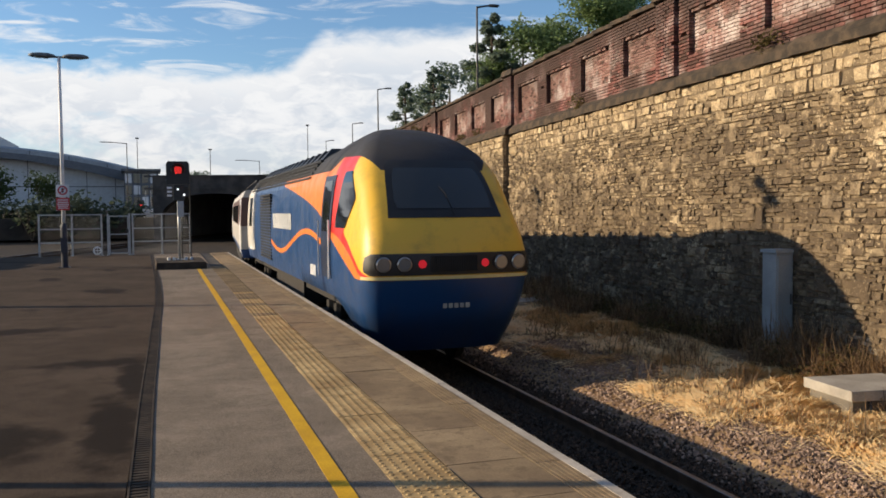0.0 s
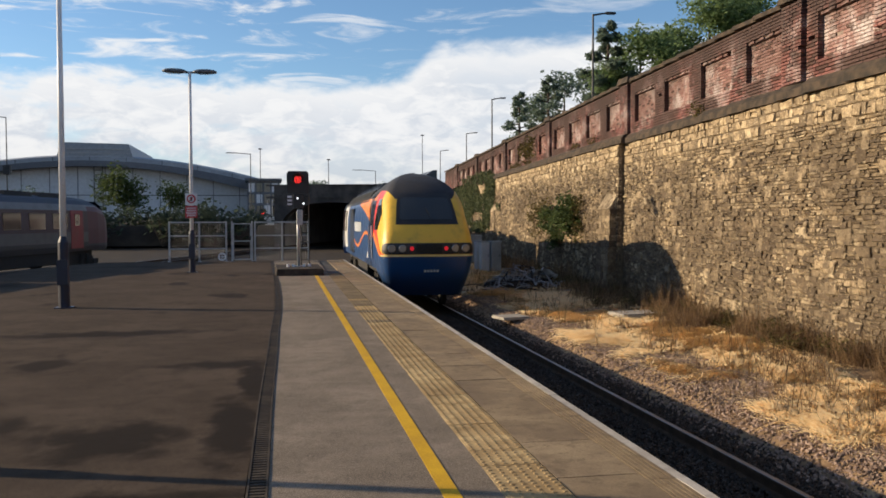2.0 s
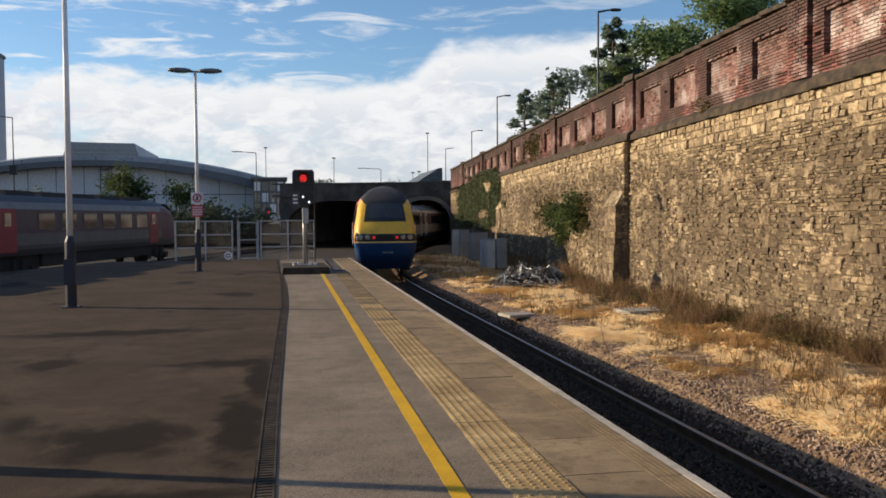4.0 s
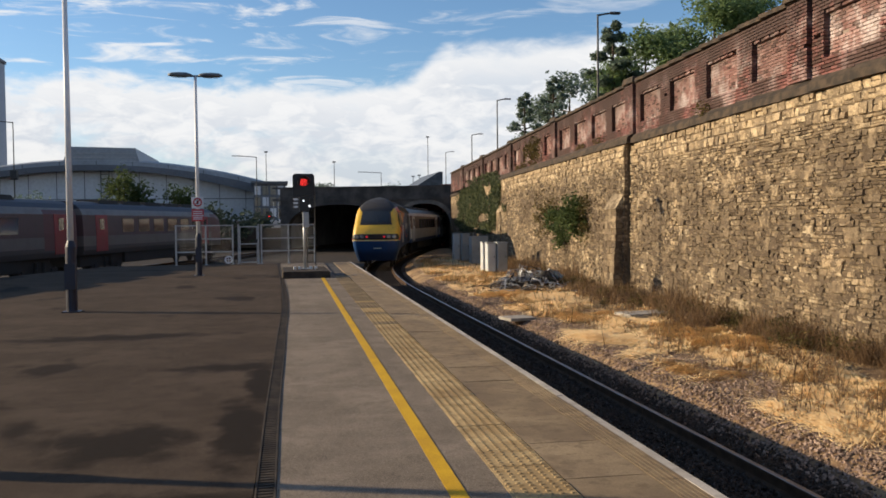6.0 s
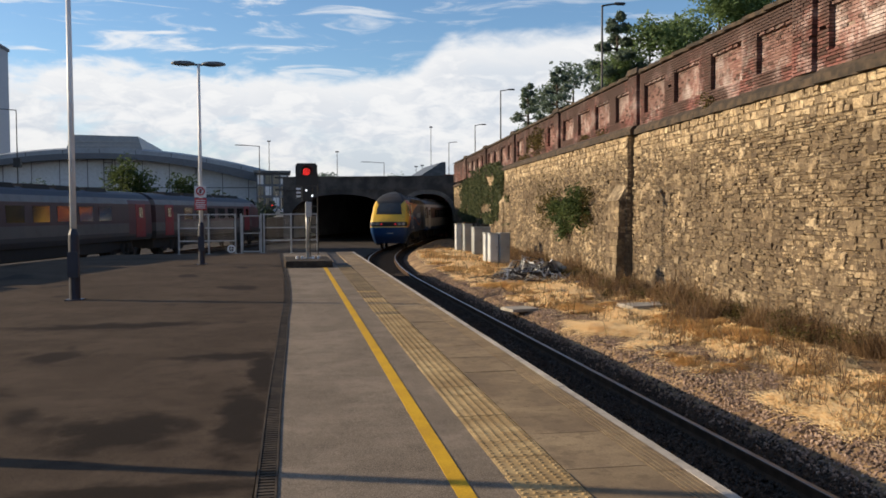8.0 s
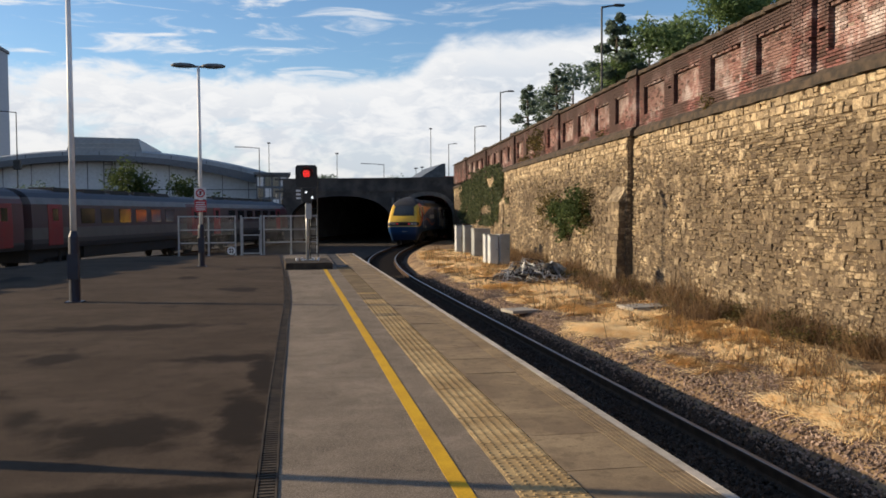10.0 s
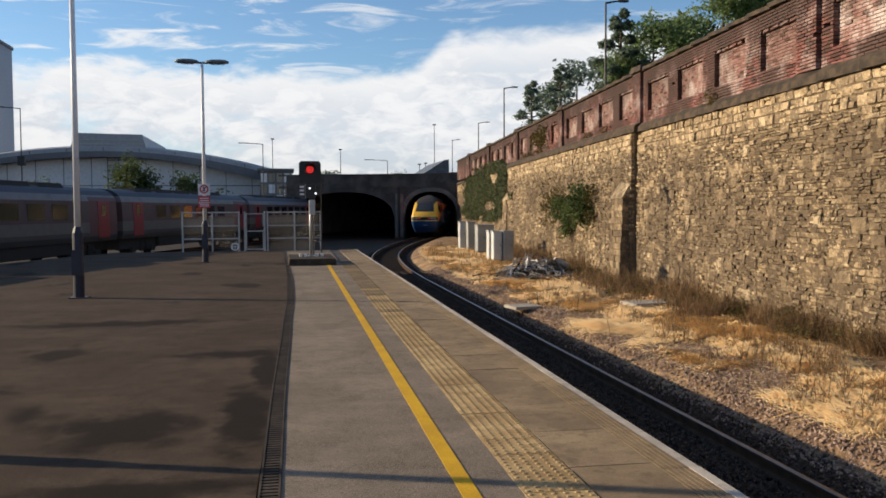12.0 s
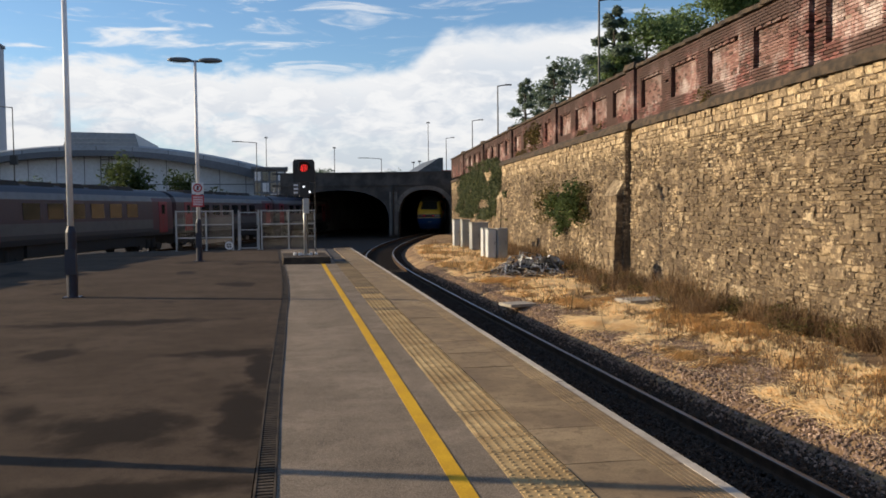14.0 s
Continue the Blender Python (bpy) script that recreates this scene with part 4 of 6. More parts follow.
def build_express():
    car = thing("power_car", (0, 0, 0), "blue, orange, red and yellow diesel power car with dark roof", "train")
    livery = express_livery()
    ride = Matrix.Translation((0, 0, 0.25))
    zs = [0.2, 0.35, 0.6, 0.9, 1.2, 1.45, 1.7, 1.95, 2.2, 2.45, 2.7, 2.9, 3.1, 3.2, 3.3, 3.4, 3.5, 3.58, 3.66, 3.73, 3.79, 3.84, 3.88, 3.9]
    us = [-1, -0.95, -0.9, -0.85, -0.8, -0.75] + [i / 20 for i in range(-14, 15)] + [0.75, 0.8, 0.85, 0.9, 0.95, 1]
    nose = Mesh().rings([[hst_point(u, z) for u in us] for z in zs], closed=False, caps=False)
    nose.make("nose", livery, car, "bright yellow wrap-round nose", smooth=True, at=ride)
    side = Mesh()
    low = lambda z: z - max(0.0, z - 2.9) * 0.18
    prof = [(-hst_half(z), low(z)) for z in zs if z >= 0.9] + [(hst_half(z), low(z)) for z in reversed(zs) if z >= 0.9]
    side.rings([[(x, y, z) for x, z in prof] for y in list(np.arange(6.0, HST_LEN - 0.3, 0.8)) + [HST_LEN - 0.3]], closed=True)
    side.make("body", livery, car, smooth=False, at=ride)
    skirt = Mesh()
    skirt.box(-1.2, 1.2, 6.6, 11.2, 0.35, 0.9).box(-1.15, 1.15, 2.2, 17.2, 0.72, 0.9)
    skirt.make("underframe", GRIME, car, at=ride)
    # windscreen in its black surround, side windows, light cluster
    nose_patch((-0.37, -0.35), (0.37, 0.35), 2.24, 3.15, 0.012, 16, 8).make("windscreen_surround", BLACK, car, smooth=True, at=ride)
    glass = nose_patch((-0.325, -0.308), (0.325, 0.308), 2.38, 3.02, 0.022, 16, 6, 0.02).make("windscreen", GLASS_SCREEN, car, "dark windscreen", smooth=True, at=ride)
    Mesh().tube([hst_point(0.05, 2.28, 0.03), hst_point(0.02, 2.6, 0.04), hst_point(-0.01, 2.72, 0.04)], 0.007, 6).make("wiper", BLACK, glass)
    band = nose_patch((-0.63, -0.62), (0.63, 0.62), 1.40, 1.72, 0.014, 24, 6, 0.08).make("lamp_strip", BLACK, car, "black recessed strip of lamps", smooth=True, at=ride)
    nose_patch((-0.66, -0.66), (0.66, 0.66), 1.335, 1.385, 0.02, 24, 2).make("pale_lip", SIGN_YELLOW, car, smooth=True, at=ride)
    for s in (-1, 1):
        for u, mat, r, nm in ((0.40, GLASS_LAMP, 0.12, "headlamp"), (0.285, GLASS_LAMP, 0.115, "marker_lamp"), (0.185, TAIL_LAMP, 0.062, "tail_lamp")):
            p = hst_point(s * u, 1.565, 0.02)
            q = hst_point(s * (u + 0.02), 1.565, 0.02)
            t = (q - p).normalized() * s
            nrm = Vector((t.y, -t.x, 0))
            if nrm.y > 0:
                nrm = -nrm
            lamp = Mesh()
            lamp.tube([p, p + nrm * 0.012, p + nrm * 0.024], [r, r * 0.97, r * 0.8], 16)
            lamp.make(nm, mat, band, "lit red tail lamp" if nm == "tail_lamp" else "")
            if nm != "tail_lamp":
                Mesh().tube([p - nrm * 0.004, p + nrm * 0.01], r * 1.16, 16).make("lamp_bezel", GRIME, band)
    grille = Mesh()
    for i in range(26):
        u = -0.135 + i * 0.27 / 25
        a, b = hst_point(u, 1.45, 0.016), hst_point(u, 1.68, 0.016)
        grille.box(a.x - 0.007, a.x + 0.007, a.y - 0.02, a.y + 0.02, 1.45, 1.68)
    grille.make("grille", GRIME, band)
    for s in (-1, 1):
        w = hst_half(2.3) + 0.008
        # cab side window, tapered; cab door with its window
        m = side_patch(s, 2.08, 3.0, lambda z: float(np.interp(z, [2.08, 2.56, 3.0], [1.55, 1.12, 1.62])), lambda z: float(np.interp(z, [2.08, 3.0], [2.22, 1.98])), 0.016)
        m.make("cab_side_window", GLASS, car, at=ride)
        d = side_patch(s, 1.2, 2.97, lambda z: 2.55, lambda z: 3.35, 0.014)
        door = d.make("cab_door", DOOR_BLUE, car, "dark blue cab door", at=ride)
        g = side_patch(s, 2.0, 2.88, lambda z: 2.68, lambda z: 3.22, 0.022)
        g.make("door_window", GLASS, door)
        for yy in (2.46, 3.46):
            Mesh().tube([(s * (w + 0.05), yy, 1.2), (s * (w + 0.05), yy, 2.2)], 0.016, 6).make("grab_rail", SIGN_WHITE, car, at=ride)
        lv = Mesh()
        for i in range(22):
            lv.box(min(s * 1.33, s * 1.385), max(s * 1.33, s * 1.385), 10.95, 13.45, 1.08 + i * 0.081, 1.13 + i * 0.081)
        lv.make("louvre", BLACK, car, "black radiator louvres", at=ride)
        g = Mesh()
        g.rings([[(s * (hst_half(z) + o), yy, z) for yy, z in ((15.8, 1.15), (17.0, 1.15), (17.0, 2.95), (15.8, 2.95))] for o in (-0.05, 0.012)])
        g.make("guard_door", SIGN_WHITE, car, "pale luggage compartment door", bevel=0.008, at=ride)
        g = Mesh()
        g.rings([[(s * (hst_half(z) + o), yy, z) for yy, z in ((16.1, 1.9), (16.8, 1.9), (16.8, 2.8), (16.1, 2.8))] for o in (-0.05, 0.02)])
        g.make("guard_window", GLASS, car, at=ride)
        letter_bars(car, ride @ Matrix.Translation((s * (hst_half(2.15) + 0.012), 8.85, 2.13)) @ pose(0, 0, 0, 0, 0, 90), (3.3, 0.36), 12, CABINET_PALE)
        letter_bars(car, ride @ Matrix.Translation((s * (hst_half(1.2) + 0.014), 4.35, 1.24)) @ pose(0, 0, 0, 0, 0, 90), (0.62, 0.2), 5, SIGN_WHITE, "running_number")
    letter_bars(car, ride @ Matrix.Translation((0.10, hst_front(0.92) - 0.012, 0.92)), (0.45, 0.07), 5, CABINET, "running_number")
    roof = Mesh()
    for i in range(14):
        roof.box(-0.95 + 0.02, 0.93, 5.6 + i * 0.8, 6.2 + i * 0.8, 3.40, 3.66, inset=0.25)
    for s in (-1, 1):
        for i in range(5):
            z = 3.02 + i * 0.085
            roof.box(s * hst_half(z + 0.05) - 0.03, s * hst_half(z + 0.05) + 0.03, 5.2, 16.9, z - 0.02, z + 0.025)
    roof.tube([(0.0, 7.0, 3.64), (0.0, 9.2, 3.64)], 0.14, 12)
    roof.make("roof_equipment", BLACK, car, "ribbed dark roof grilles", at=ride)
    Mesh().box(-0.3, 0.3, 0.5, 1.2, 0.42, 0.62).make("coupler_cover", GRIME, car, at=ride)
    bogie(3.6, car), bogie(14.0, car)
    return car


def build_coach(name, label, livery, length, glass, door_mat, tint_roof, half=1.36, group="", nose=False, lift=0.165):
    c = thing(name, (0, 0, 0), label, "railway coach", group)
    ride = Matrix.Translation((0, 0, lift))
    prof_h = [(0.85, half - 0.06), (1.1, half), (2.0, half), (2.9, half - 0.05), (3.2, half - 0.18), (3.42, half - 0.45), (3.58, half - 0.8), (3.64, 0.0)]
    ring = [(-w, z) for z, w in prof_h] + [(w, z) for z, w in reversed(prof_h[:-1])]
    b = Mesh()
    if nose:
        ys = [0.0, 0.25, 0.6, 1.2, 2.2, 3.6]
        sq = [(0.45, 0.42), (0.66, 0.6), (0.80, 0.74), (0.92, 0.88), (0.985, 0.97), (1, 1)]
        rr = [[(x * a, y, 0.85 + (z - 0.85) * h) for x, z in ring] for y, (a, h) in zip(ys, sq)]
        rr += [[(x, y, z) for x, z in ring] for y in (8.0, 14.0, length - 0.25)]
    else:
        rr = [[(x, y, z) for x, z in ring] for y in (0.25, 5.0, 10.0, 15.0, length - 0.25)]
    b.rings(rr)
    b.make("body", livery, c, at=ride)
    Mesh().box(-half + 0.15, half - 0.15, 4.9 if nose else 5.2, length - 5.2, 0.3, 0.85).box(-half + 0.3, half - 0.3, 2.4, length - 0.4, 0.25, 0.85).make("underframe", GRIME, c, at=ride)
    Mesh().box(-0.85, 0.85, length - 0.3, length + 0.12, 0.95, 3.3).make("gangway", GRIME, c, at=ride)
    roof = Mesh()
    for i in range(int(length / 3.4)):
        roof.box(-0.72, 0.72, 4.6 + i * 3.0, 7.0 + i * 3.0, 3.48, 3.74, inset=0.12) if 7.0 + i * 3.0 < length - 1 else None
    roof.make("roof_unit", tint_roof, c, at=ride)
    for s in (-1, 1):
        y = 5.6
        n = int((length - 9.0) / 1.95)
        for i in range(n):
            a = y + i * (length - 9.6) / n
            g = Mesh()
            g.rings([[(s * (half - 0.008 * (z > 2.4) + o), yy, z) for yy, z in ((a, 1.98), (a + 1.42, 1.98), (a + 1.42, 2.72), (a, 2.72))] for o in (-0.06, 0.008)])
            g.make("window", glass, c, at=ride)
        for a in ((3.95,) if nose else (1.15,)) + (length - 2.9,):
            d = Mesh()
            d.rings([[(s * (half - 0.04 * (z > 2.5) + o), yy, z) for yy, z in ((a, 1.0), (a + 1.3, 1.0), (a + 1.3, 2.0), (a + 1.3, 2.9), (a, 2.9), (a, 2.0))] for o in (-0.05, 0.014)])
            door = d.make("door", door_mat, c, bevel=0.01, at=ride)
            g = Mesh()
            g.rings([[(s * (half - 0.01 + o), yy, z) for yy, z in ((a + 0.4, 1.95), (a + 0.9, 1.95), (a + 0.9, 2.7), (a + 0.4, 2.7))] for o in (-0.02, 0.018)])
            g.make("door_window", glass, door)
    if nose:
        g = Mesh()
        rows = []
        for j, (y, a, h) in enumerate(((0.3, 0.58, 0.60), (0.75, 0.66, 0.755), (1.3, 0.72, 0.885), (1.9, 0.74, 0.955))):
            rows.append([(half * a * q, y - 0.06, 0.85 + 2.72 * h + 0.03 - 0.1 * abs(q)) for q in (-1, -0.5, 0, 0.5, 1)])
        g.rings(rows, closed=False, caps=False)
        g.make("windscreen", glass, c, at=ride)
    bogie(3.4, c), bogie(length - 3.4, c)
    return c


SIGN_YELLOW = worn("pale_yellow_lip", (0.72, 0.62, 0.28), (0.80, 0.70, 0.35), 3.0, 0.5)
GLASS_LAMP = surface("lamp_lens", (0.30, 0.29, 0.28), 0.12, 0.6)
DOOR_BLUE = worn("door_blue", (0.010, 0.020, 0.05), (0.018, 0.03, 0.07), 3.0, 0.4)


def unit_livery():
    def build(k):
        x, y, z = k.split(k.coords())
        gt = lambda a, b: k.math("GREATER_THAN", a, b)
        c = k.mix(gt(z, 1.82), (0.125, 0.115, 0.108), (0.085, 0.05, 0.052))
        c = k.mix(gt(1.3, z), c, (0.045, 0.043, 0.043))
        c = k.mix(gt(z, 2.88), c, (0.18, 0.175, 0.175))
        c = k.mix(gt(z, 3.2), c, (0.018, 0.022, 0.04))
        end = k.math("MULTIPLY", gt(3.4, y), gt(z, 1.2))
        c = k.mix(k.math("MULTIPLY", end, gt(3.1, z)), c, (0.11, 0.036, 0.040))
        dirt = k.noise(k.coords(), 1.5, 5.0, 0.65)
        return [k.mix(k.ramp(dirt, 0.4, 0.8, 0.0, 0.4), c, (0.05, 0.045, 0.04)), dirt, 0.55]
    return surface("unit_livery", build, 0.4, bump=(0.05, 0.004))


RED_DOOR = worn("red_door", (0.22, 0.012, 0.022), (0.30, 0.02, 0.032), 2.0, 0.45)
EXPRESS_NOSE_Y = [(0.0, 11.85), (0.5, 14.55), (1.0, 17.4), (1.5, 20.4), (2.0, 23.6), (2.5, 26.8), (3.0, 29.8), (5.5, 45.0), (6.5, 50.4), (7.5, 56.2),
                  (8.2, 60.1), (10.5, 73.2), (11.0, 76.2), (12.0, 81.6), (13.0, 85.8), (14.0, 88.6)]
TIMES = [i * 0.5 for i in range(29)]


def place_on(line, lens, s, length, inset):
    """The pose of a vehicle whose near end stands at length s, its body reaching farther along the line."""
    a, b = on_line(line, lens, s + inset), on_line(line, lens, s + length - inset)
    d = (b - a).normalized()
    at = a - d * inset
    return pose(at.x, at.y, RAIL_Z, 0, 0, math.degrees(math.atan2(-d.x, d.y)))


def place_back(line, lens, s, length, inset):
    """The pose of a vehicle whose leading end is at length s, its body reaching back along the line."""
    a, b = on_line(line, lens, s - inset), on_line(line, lens, s - length + inset)
    d = (b - a).normalized()
    at = a - d * inset
    return pose(at.x, at.y, RAIL_Z, 0, 0, math.degrees(math.atan2(-d.x, d.y)))


def motions():
    ts, ys = [t for t, y in EXPRESS_NOSE_Y], [y for t, y in EXPRESS_NOSE_Y]
    at = {t: length_at_y(LINE_A, LINE_AS, curve_at(ts, ys, t)) for t in TIMES}
    walk(express, [(t, place_on(LINE_A, LINE_AS, at[t], HST_LEN, 3.6)) for t in TIMES])
    for i, c in enumerate(express_coaches):
        walk(c, [(t, place_on(LINE_A, LINE_AS, at[t] + HST_LEN + 0.2 + i * 23.0, 22.8, 3.4)) for t in TIMES])
    zero = length_at_y(LINE_B, LINE_BS, 60.5)
    for i, c in enumerate(unit_cars):
        walk(c, [(t, place_back(LINE_B, LINE_BS, zero + 15.84 + 4.373 * (t - 8.0) - i * 22.55, 22.33, 3.4)) for t in TIMES])


# ---------------------------------------------------------------- things on the platform
def build_lamp_post(at, signs=False):
    p = thing("platform_lamp", at, "slim pale twin-headed platform lamp on navy base", "lamp post", "platform lamps")
    Mesh().tube([(0, 0, 1.30), (0.0, 0, 4.0), (-0.0, 0, 6.55)], [0.062, 0.055, 0.045], 12).make("column", POLE_PAINT, p, smooth=True)
    b = Mesh()
    b.tube([(0, 0, 0), (0, 0, 1.28), (0, 0, 1.40)], [0.105, 0.10, 0.062], 14)
    b.box(-0.10, 0.10, -0.13, -0.08, 0.45, 0.95)
    b.make("base_column", NAVY, p, "navy painted lower column", smooth=False)
    Mesh().box(-0.16, 0.16, -0.16, 0.16, -0.001, 0.02).make("base_plate", NAVY, p)
    Mesh().tube([(-0.16, 0, 6.55), (0.16, 0, 6.55)], 0.035, 8).make("bracket", LAMP_GREY, p)
    for s in (-1, 1):
        rings = []
        for t, w, h in ((0.10, 0.04, 0.04), (0.16, 0.10, 0.07), (0.3, 0.15, 0.10), (0.55, 0.165, 0.105), (0.75, 0.14, 0.085), (0.86, 0.06, 0.04)):
            rings.append([(s * t, w * math.cos(a * math.pi / 5), 6.56 + 0.012 * t + h * math.sin(a * math.pi / 5) * (1.0 if a < 5 else 0.55)) for a in range(10)])
        head = Mesh().rings(rings).make("lamp_head", LAMP_GREY, p, "grey lens-shaped lamp head", smooth=True)
        Mesh().rings([[(s * t, w * math.cos(a * math.pi / 4), 6.512 - 0.03 * math.sin(a * math.pi / 8)) for a in range(9)] for t, w in ((0.28, 0.11), (0.7, 0.10))]).make("diffuser", SIGN_WHITE, head)
    if signs:
        s = Mesh().box(-0.19, 0.19, -0.09, -0.075, 2.22, 2.60)
        board = s.make("prohibition_sign", SIGN_WHITE, p, "white sign with red ring", bevel=0.004)
        ring = Mesh()
        ring.rings([[(r * math.cos(a * math.pi / 12), y, 2.42 + r * math.sin(a * math.pi / 12)) for r, y in ((0.10, -0.092), (0.145, -0.092), (0.145, -0.096), (0.10, -0.096))] for a in range(25)], closed=True, caps=False)
        ring.box(-0.012, 0.012, -0.096, -0.092, -0.12, 0.12, m=Matrix.Translation((0, 0, 2.42)) @ pose(0, 0, 0, 0, 45, 0))
        ring.make("ring", SIGN_RED, board)
        Mesh().box(-0.03, 0.03, -0.094, -0.091, 2.35, 2.49).make("pictogram", BLACK, board)
        red = Mesh().box(-0.19, 0.19, -0.09, -0.075, 1.80, 2.19).make("warning_sign", SIGN_RED, p, "red warning plate with white lines", bevel=0.004)
        for z in (2.12, 2.05, 1.93, 1.87):
            Mesh().box(-0.15, 0.15, -0.094, -0.091, z - 0.014, z + 0.014).make("text_line", SIGN_WHITE, red)
        Mesh().box(-0.17, 0.17, -0.094, -0.091, 1.975, 2.0).make("text_line", SIGN_WHITE, red)
    return p


def build_signal():
    s = thing("railway_signal", (1.0, 28.2, 0), "black colour-light signal showing red on a concrete plinth", "signal")
    Mesh().box(-0.74, 0.72, -1.6, 1.4, -0.01, 0.21, inset=0.02).make("plinth", PLINTH, s, "weathered concrete plinth", bevel=0.015)
    Mesh().tube([(0, 0, 0.2), (0, 0, 2.3)], 0.048, 12).make("post", GALV, s, "grey steel post", smooth=True)
    Mesh().box(-0.2, 0.2, -0.2, 0.2, 0.205, 0.235).make("base_plate", GALV, s)
    for x in (-0.34, -0.18, 0.18, 0.34):
        Mesh().tube([(x, -0.25, 0.2), (x, -0.25, 0.3)], 0.05, 8).make("anchor_bolt", SIGN_WHITE, s)
    Mesh().box(-0.05, 0.15, -0.12, 0.10, 1.55, 2.05).make("junction_box", GALV, s, "pale grey junction box", bevel=0.015)
    back = Mesh()
    back.rings([[(x, y, z) for x, z in ((-0.36, 2.58), (0.34, 2.58), (0.34, 3.22), (0.28, 3.30), (-0.30, 3.30), (-0.36, 3.22))] for y in (-0.12, -0.05)])
    head = back.make("backboard", BLACK, s, "square black backboard", bevel=0.008)
    Mesh().box(-0.28, 0.26, -0.05, 0.25, 2.66, 3.22).make("lamp_case", BLACK, head, bevel=0.02)
    hood = Mesh()
    hood.rings([[(-0.01 + 0.20 * math.cos(a), y, 3.02 + 0.20 * math.sin(a)) for a in [math.pi * q / 12 - 0.3 for q in range(16)]] for y in (-0.40, -0.12)], closed=False)
    hood.make("hood", BLACK, head)
    dots = Mesh()
    for i in range(-4, 5):
        for j in range(-4, 5):
            if i * i + j * j <= 13:
                dots.tube([(-0.01 + i * 0.032, -0.135, 3.02 + j * 0.032), (-0.01 + i * 0.032, -0.15, 3.02 + j * 0.032)], 0.0105, 6)
    dots.make("red_aspect", RED_LAMP, head, "lit red signal aspect")
    sub = Mesh()
    sub.box(-0.16, 0.18, -0.08, 0.12, 2.08, 2.56)
    shunt = sub.make("shunt_signal", BLACK, s, "small black position light", bevel=0.02)
    for x, z, r in ((-0.02, 2.42, 0.032), (0.17, 2.25, 0.036)):
        Mesh().tube([(x, -0.10, z), (x, -0.115, z)], r, 10).make("route_lamp", WHITE_LAMP, shunt)
    for i in range(3):
        Mesh().box(-0.34, -0.2, -0.1, 0.0, 2.2 + i * 0.12, 2.26 + i * 0.12).make("louvre", SIGN_WHITE, shunt)
    lad = Mesh()
    for x in (0.10, 0.36):
        lad.tube([(x, 0.35, 0.2), (x, 0.35, 3.0)], 0.02, 6)
    for i in range(9):
        lad.tube([(0.10, 0.35, 0.4 + i * 0.3), (0.36, 0.35, 0.4 + i * 0.3)], 0.012, 6)
    lad.make("ladder", BLACK, s)
    return s


def build_far_signal():
    s = thing("distant_signal", (-0.5, 112.0, 0.9), "small distant signal showing red on a black post", "signal")
    Mesh().tube([(0, 0, 0), (0, 0, 1.5)], 0.07, 8).make("post", BLACK, s)
    h = Mesh().box(-0.4, 0.4, -0.08, 0.1, 1.3, 2.4).make("backboard", BLACK, s, bevel=0.02)
    Mesh().tube([(0, -0.1, 1.85), (0, -0.13, 1.85)], 0.15, 12).make("red_aspect", RED_LAMP, h)
    for x in (0.6, 1.2):
        Mesh().tube([(x, 0.5, 0), (x, 0.5, 3.6)], 0.05, 6).make("mast", GALV, s)


def build_fence():
    f = thing("platform_fence", (0, 37.0, 0), "galvanised steel tube fence with a gate at the platform end", "fence")
    posts = (-3.97, -2.77, -1.68, -1.44, -0.62, -0.5, 0.63, 1.73)
    for x in posts:
        Mesh().box(x - 0.035, x + 0.035, -0.035, 0.035, 0, 1.68).make("post", GALV, f, bevel=0.006)
        Mesh().box(x - 0.075, x + 0.075, -0.075, 0.075, -0.001, 0.015).make("foot_plate", GALV, f)
    spans = ((-3.97, -2.77), (-2.77, -1.68), (-0.5, 0.63), (0.63, 1.73))
    for a, b in spans:
        for z in (1.645, 1.08, 0.54):
            Mesh().box(a + 0.035, b - 0.035, -0.022, 0.022, z - 0.026, z + 0.026).make("rail", GALV, f)
        mesh = Mesh()
        for i in range(1, int((b - a) / 0.075)):
            mesh.tube([(a + i * 0.075, 0, 0.08), (a + i * 0.075, 0, 1.62)], 0.0022, 3, caps=False)
        mesh.make("wire", GALV, f)
    g = Mesh()
    for x in (-1.38, -0.68):
        g.box(x - 0.02, x + 0.02, -0.02, 0.02, 0.06, 1.60)
    for z in (0.08, 0.85, 1.58):
        g.box(-1.36, -0.70, -0.019, 0.019, z - 0.022, z + 0.022)
    gate = g.make("gate", GALV, f, "narrow closed gate")
    Mesh().box(-0.74, -0.66, -0.05, -0.02, 0.9, 1.05).make("latch", BLACK, gate)
    ring = Mesh()
    ring.rings([[(-1.85 + r * math.cos(a * math.pi / 10), y, 0.20 + r * math.sin(a * math.pi / 10)) for r, y in ((0.11, -0.06), (0.17, -0.06), (0.17, -0.11), (0.11, -0.11))] for a in range(21)], caps=False)
    ring.tube([(-1.85, -0.085, 0.08), (-1.85, -0.085, 0.32)], 0.015, 6)
    ring.tube([(-1.97, -0.085, 0.2), (-1.73, -0.085, 0.2)], 0.015, 6)
    tagged(ring.make("wheel", SIGN_WHITE, None, "", at=pose(0, 37.0, 0)), "small pale spoked wheel leaning on the fence", "wheel")


CONCRETE_OLD = worn("weathered_concrete", (0.12, 0.105, 0.085), (0.20, 0.175, 0.14), 1.5, 0.92)


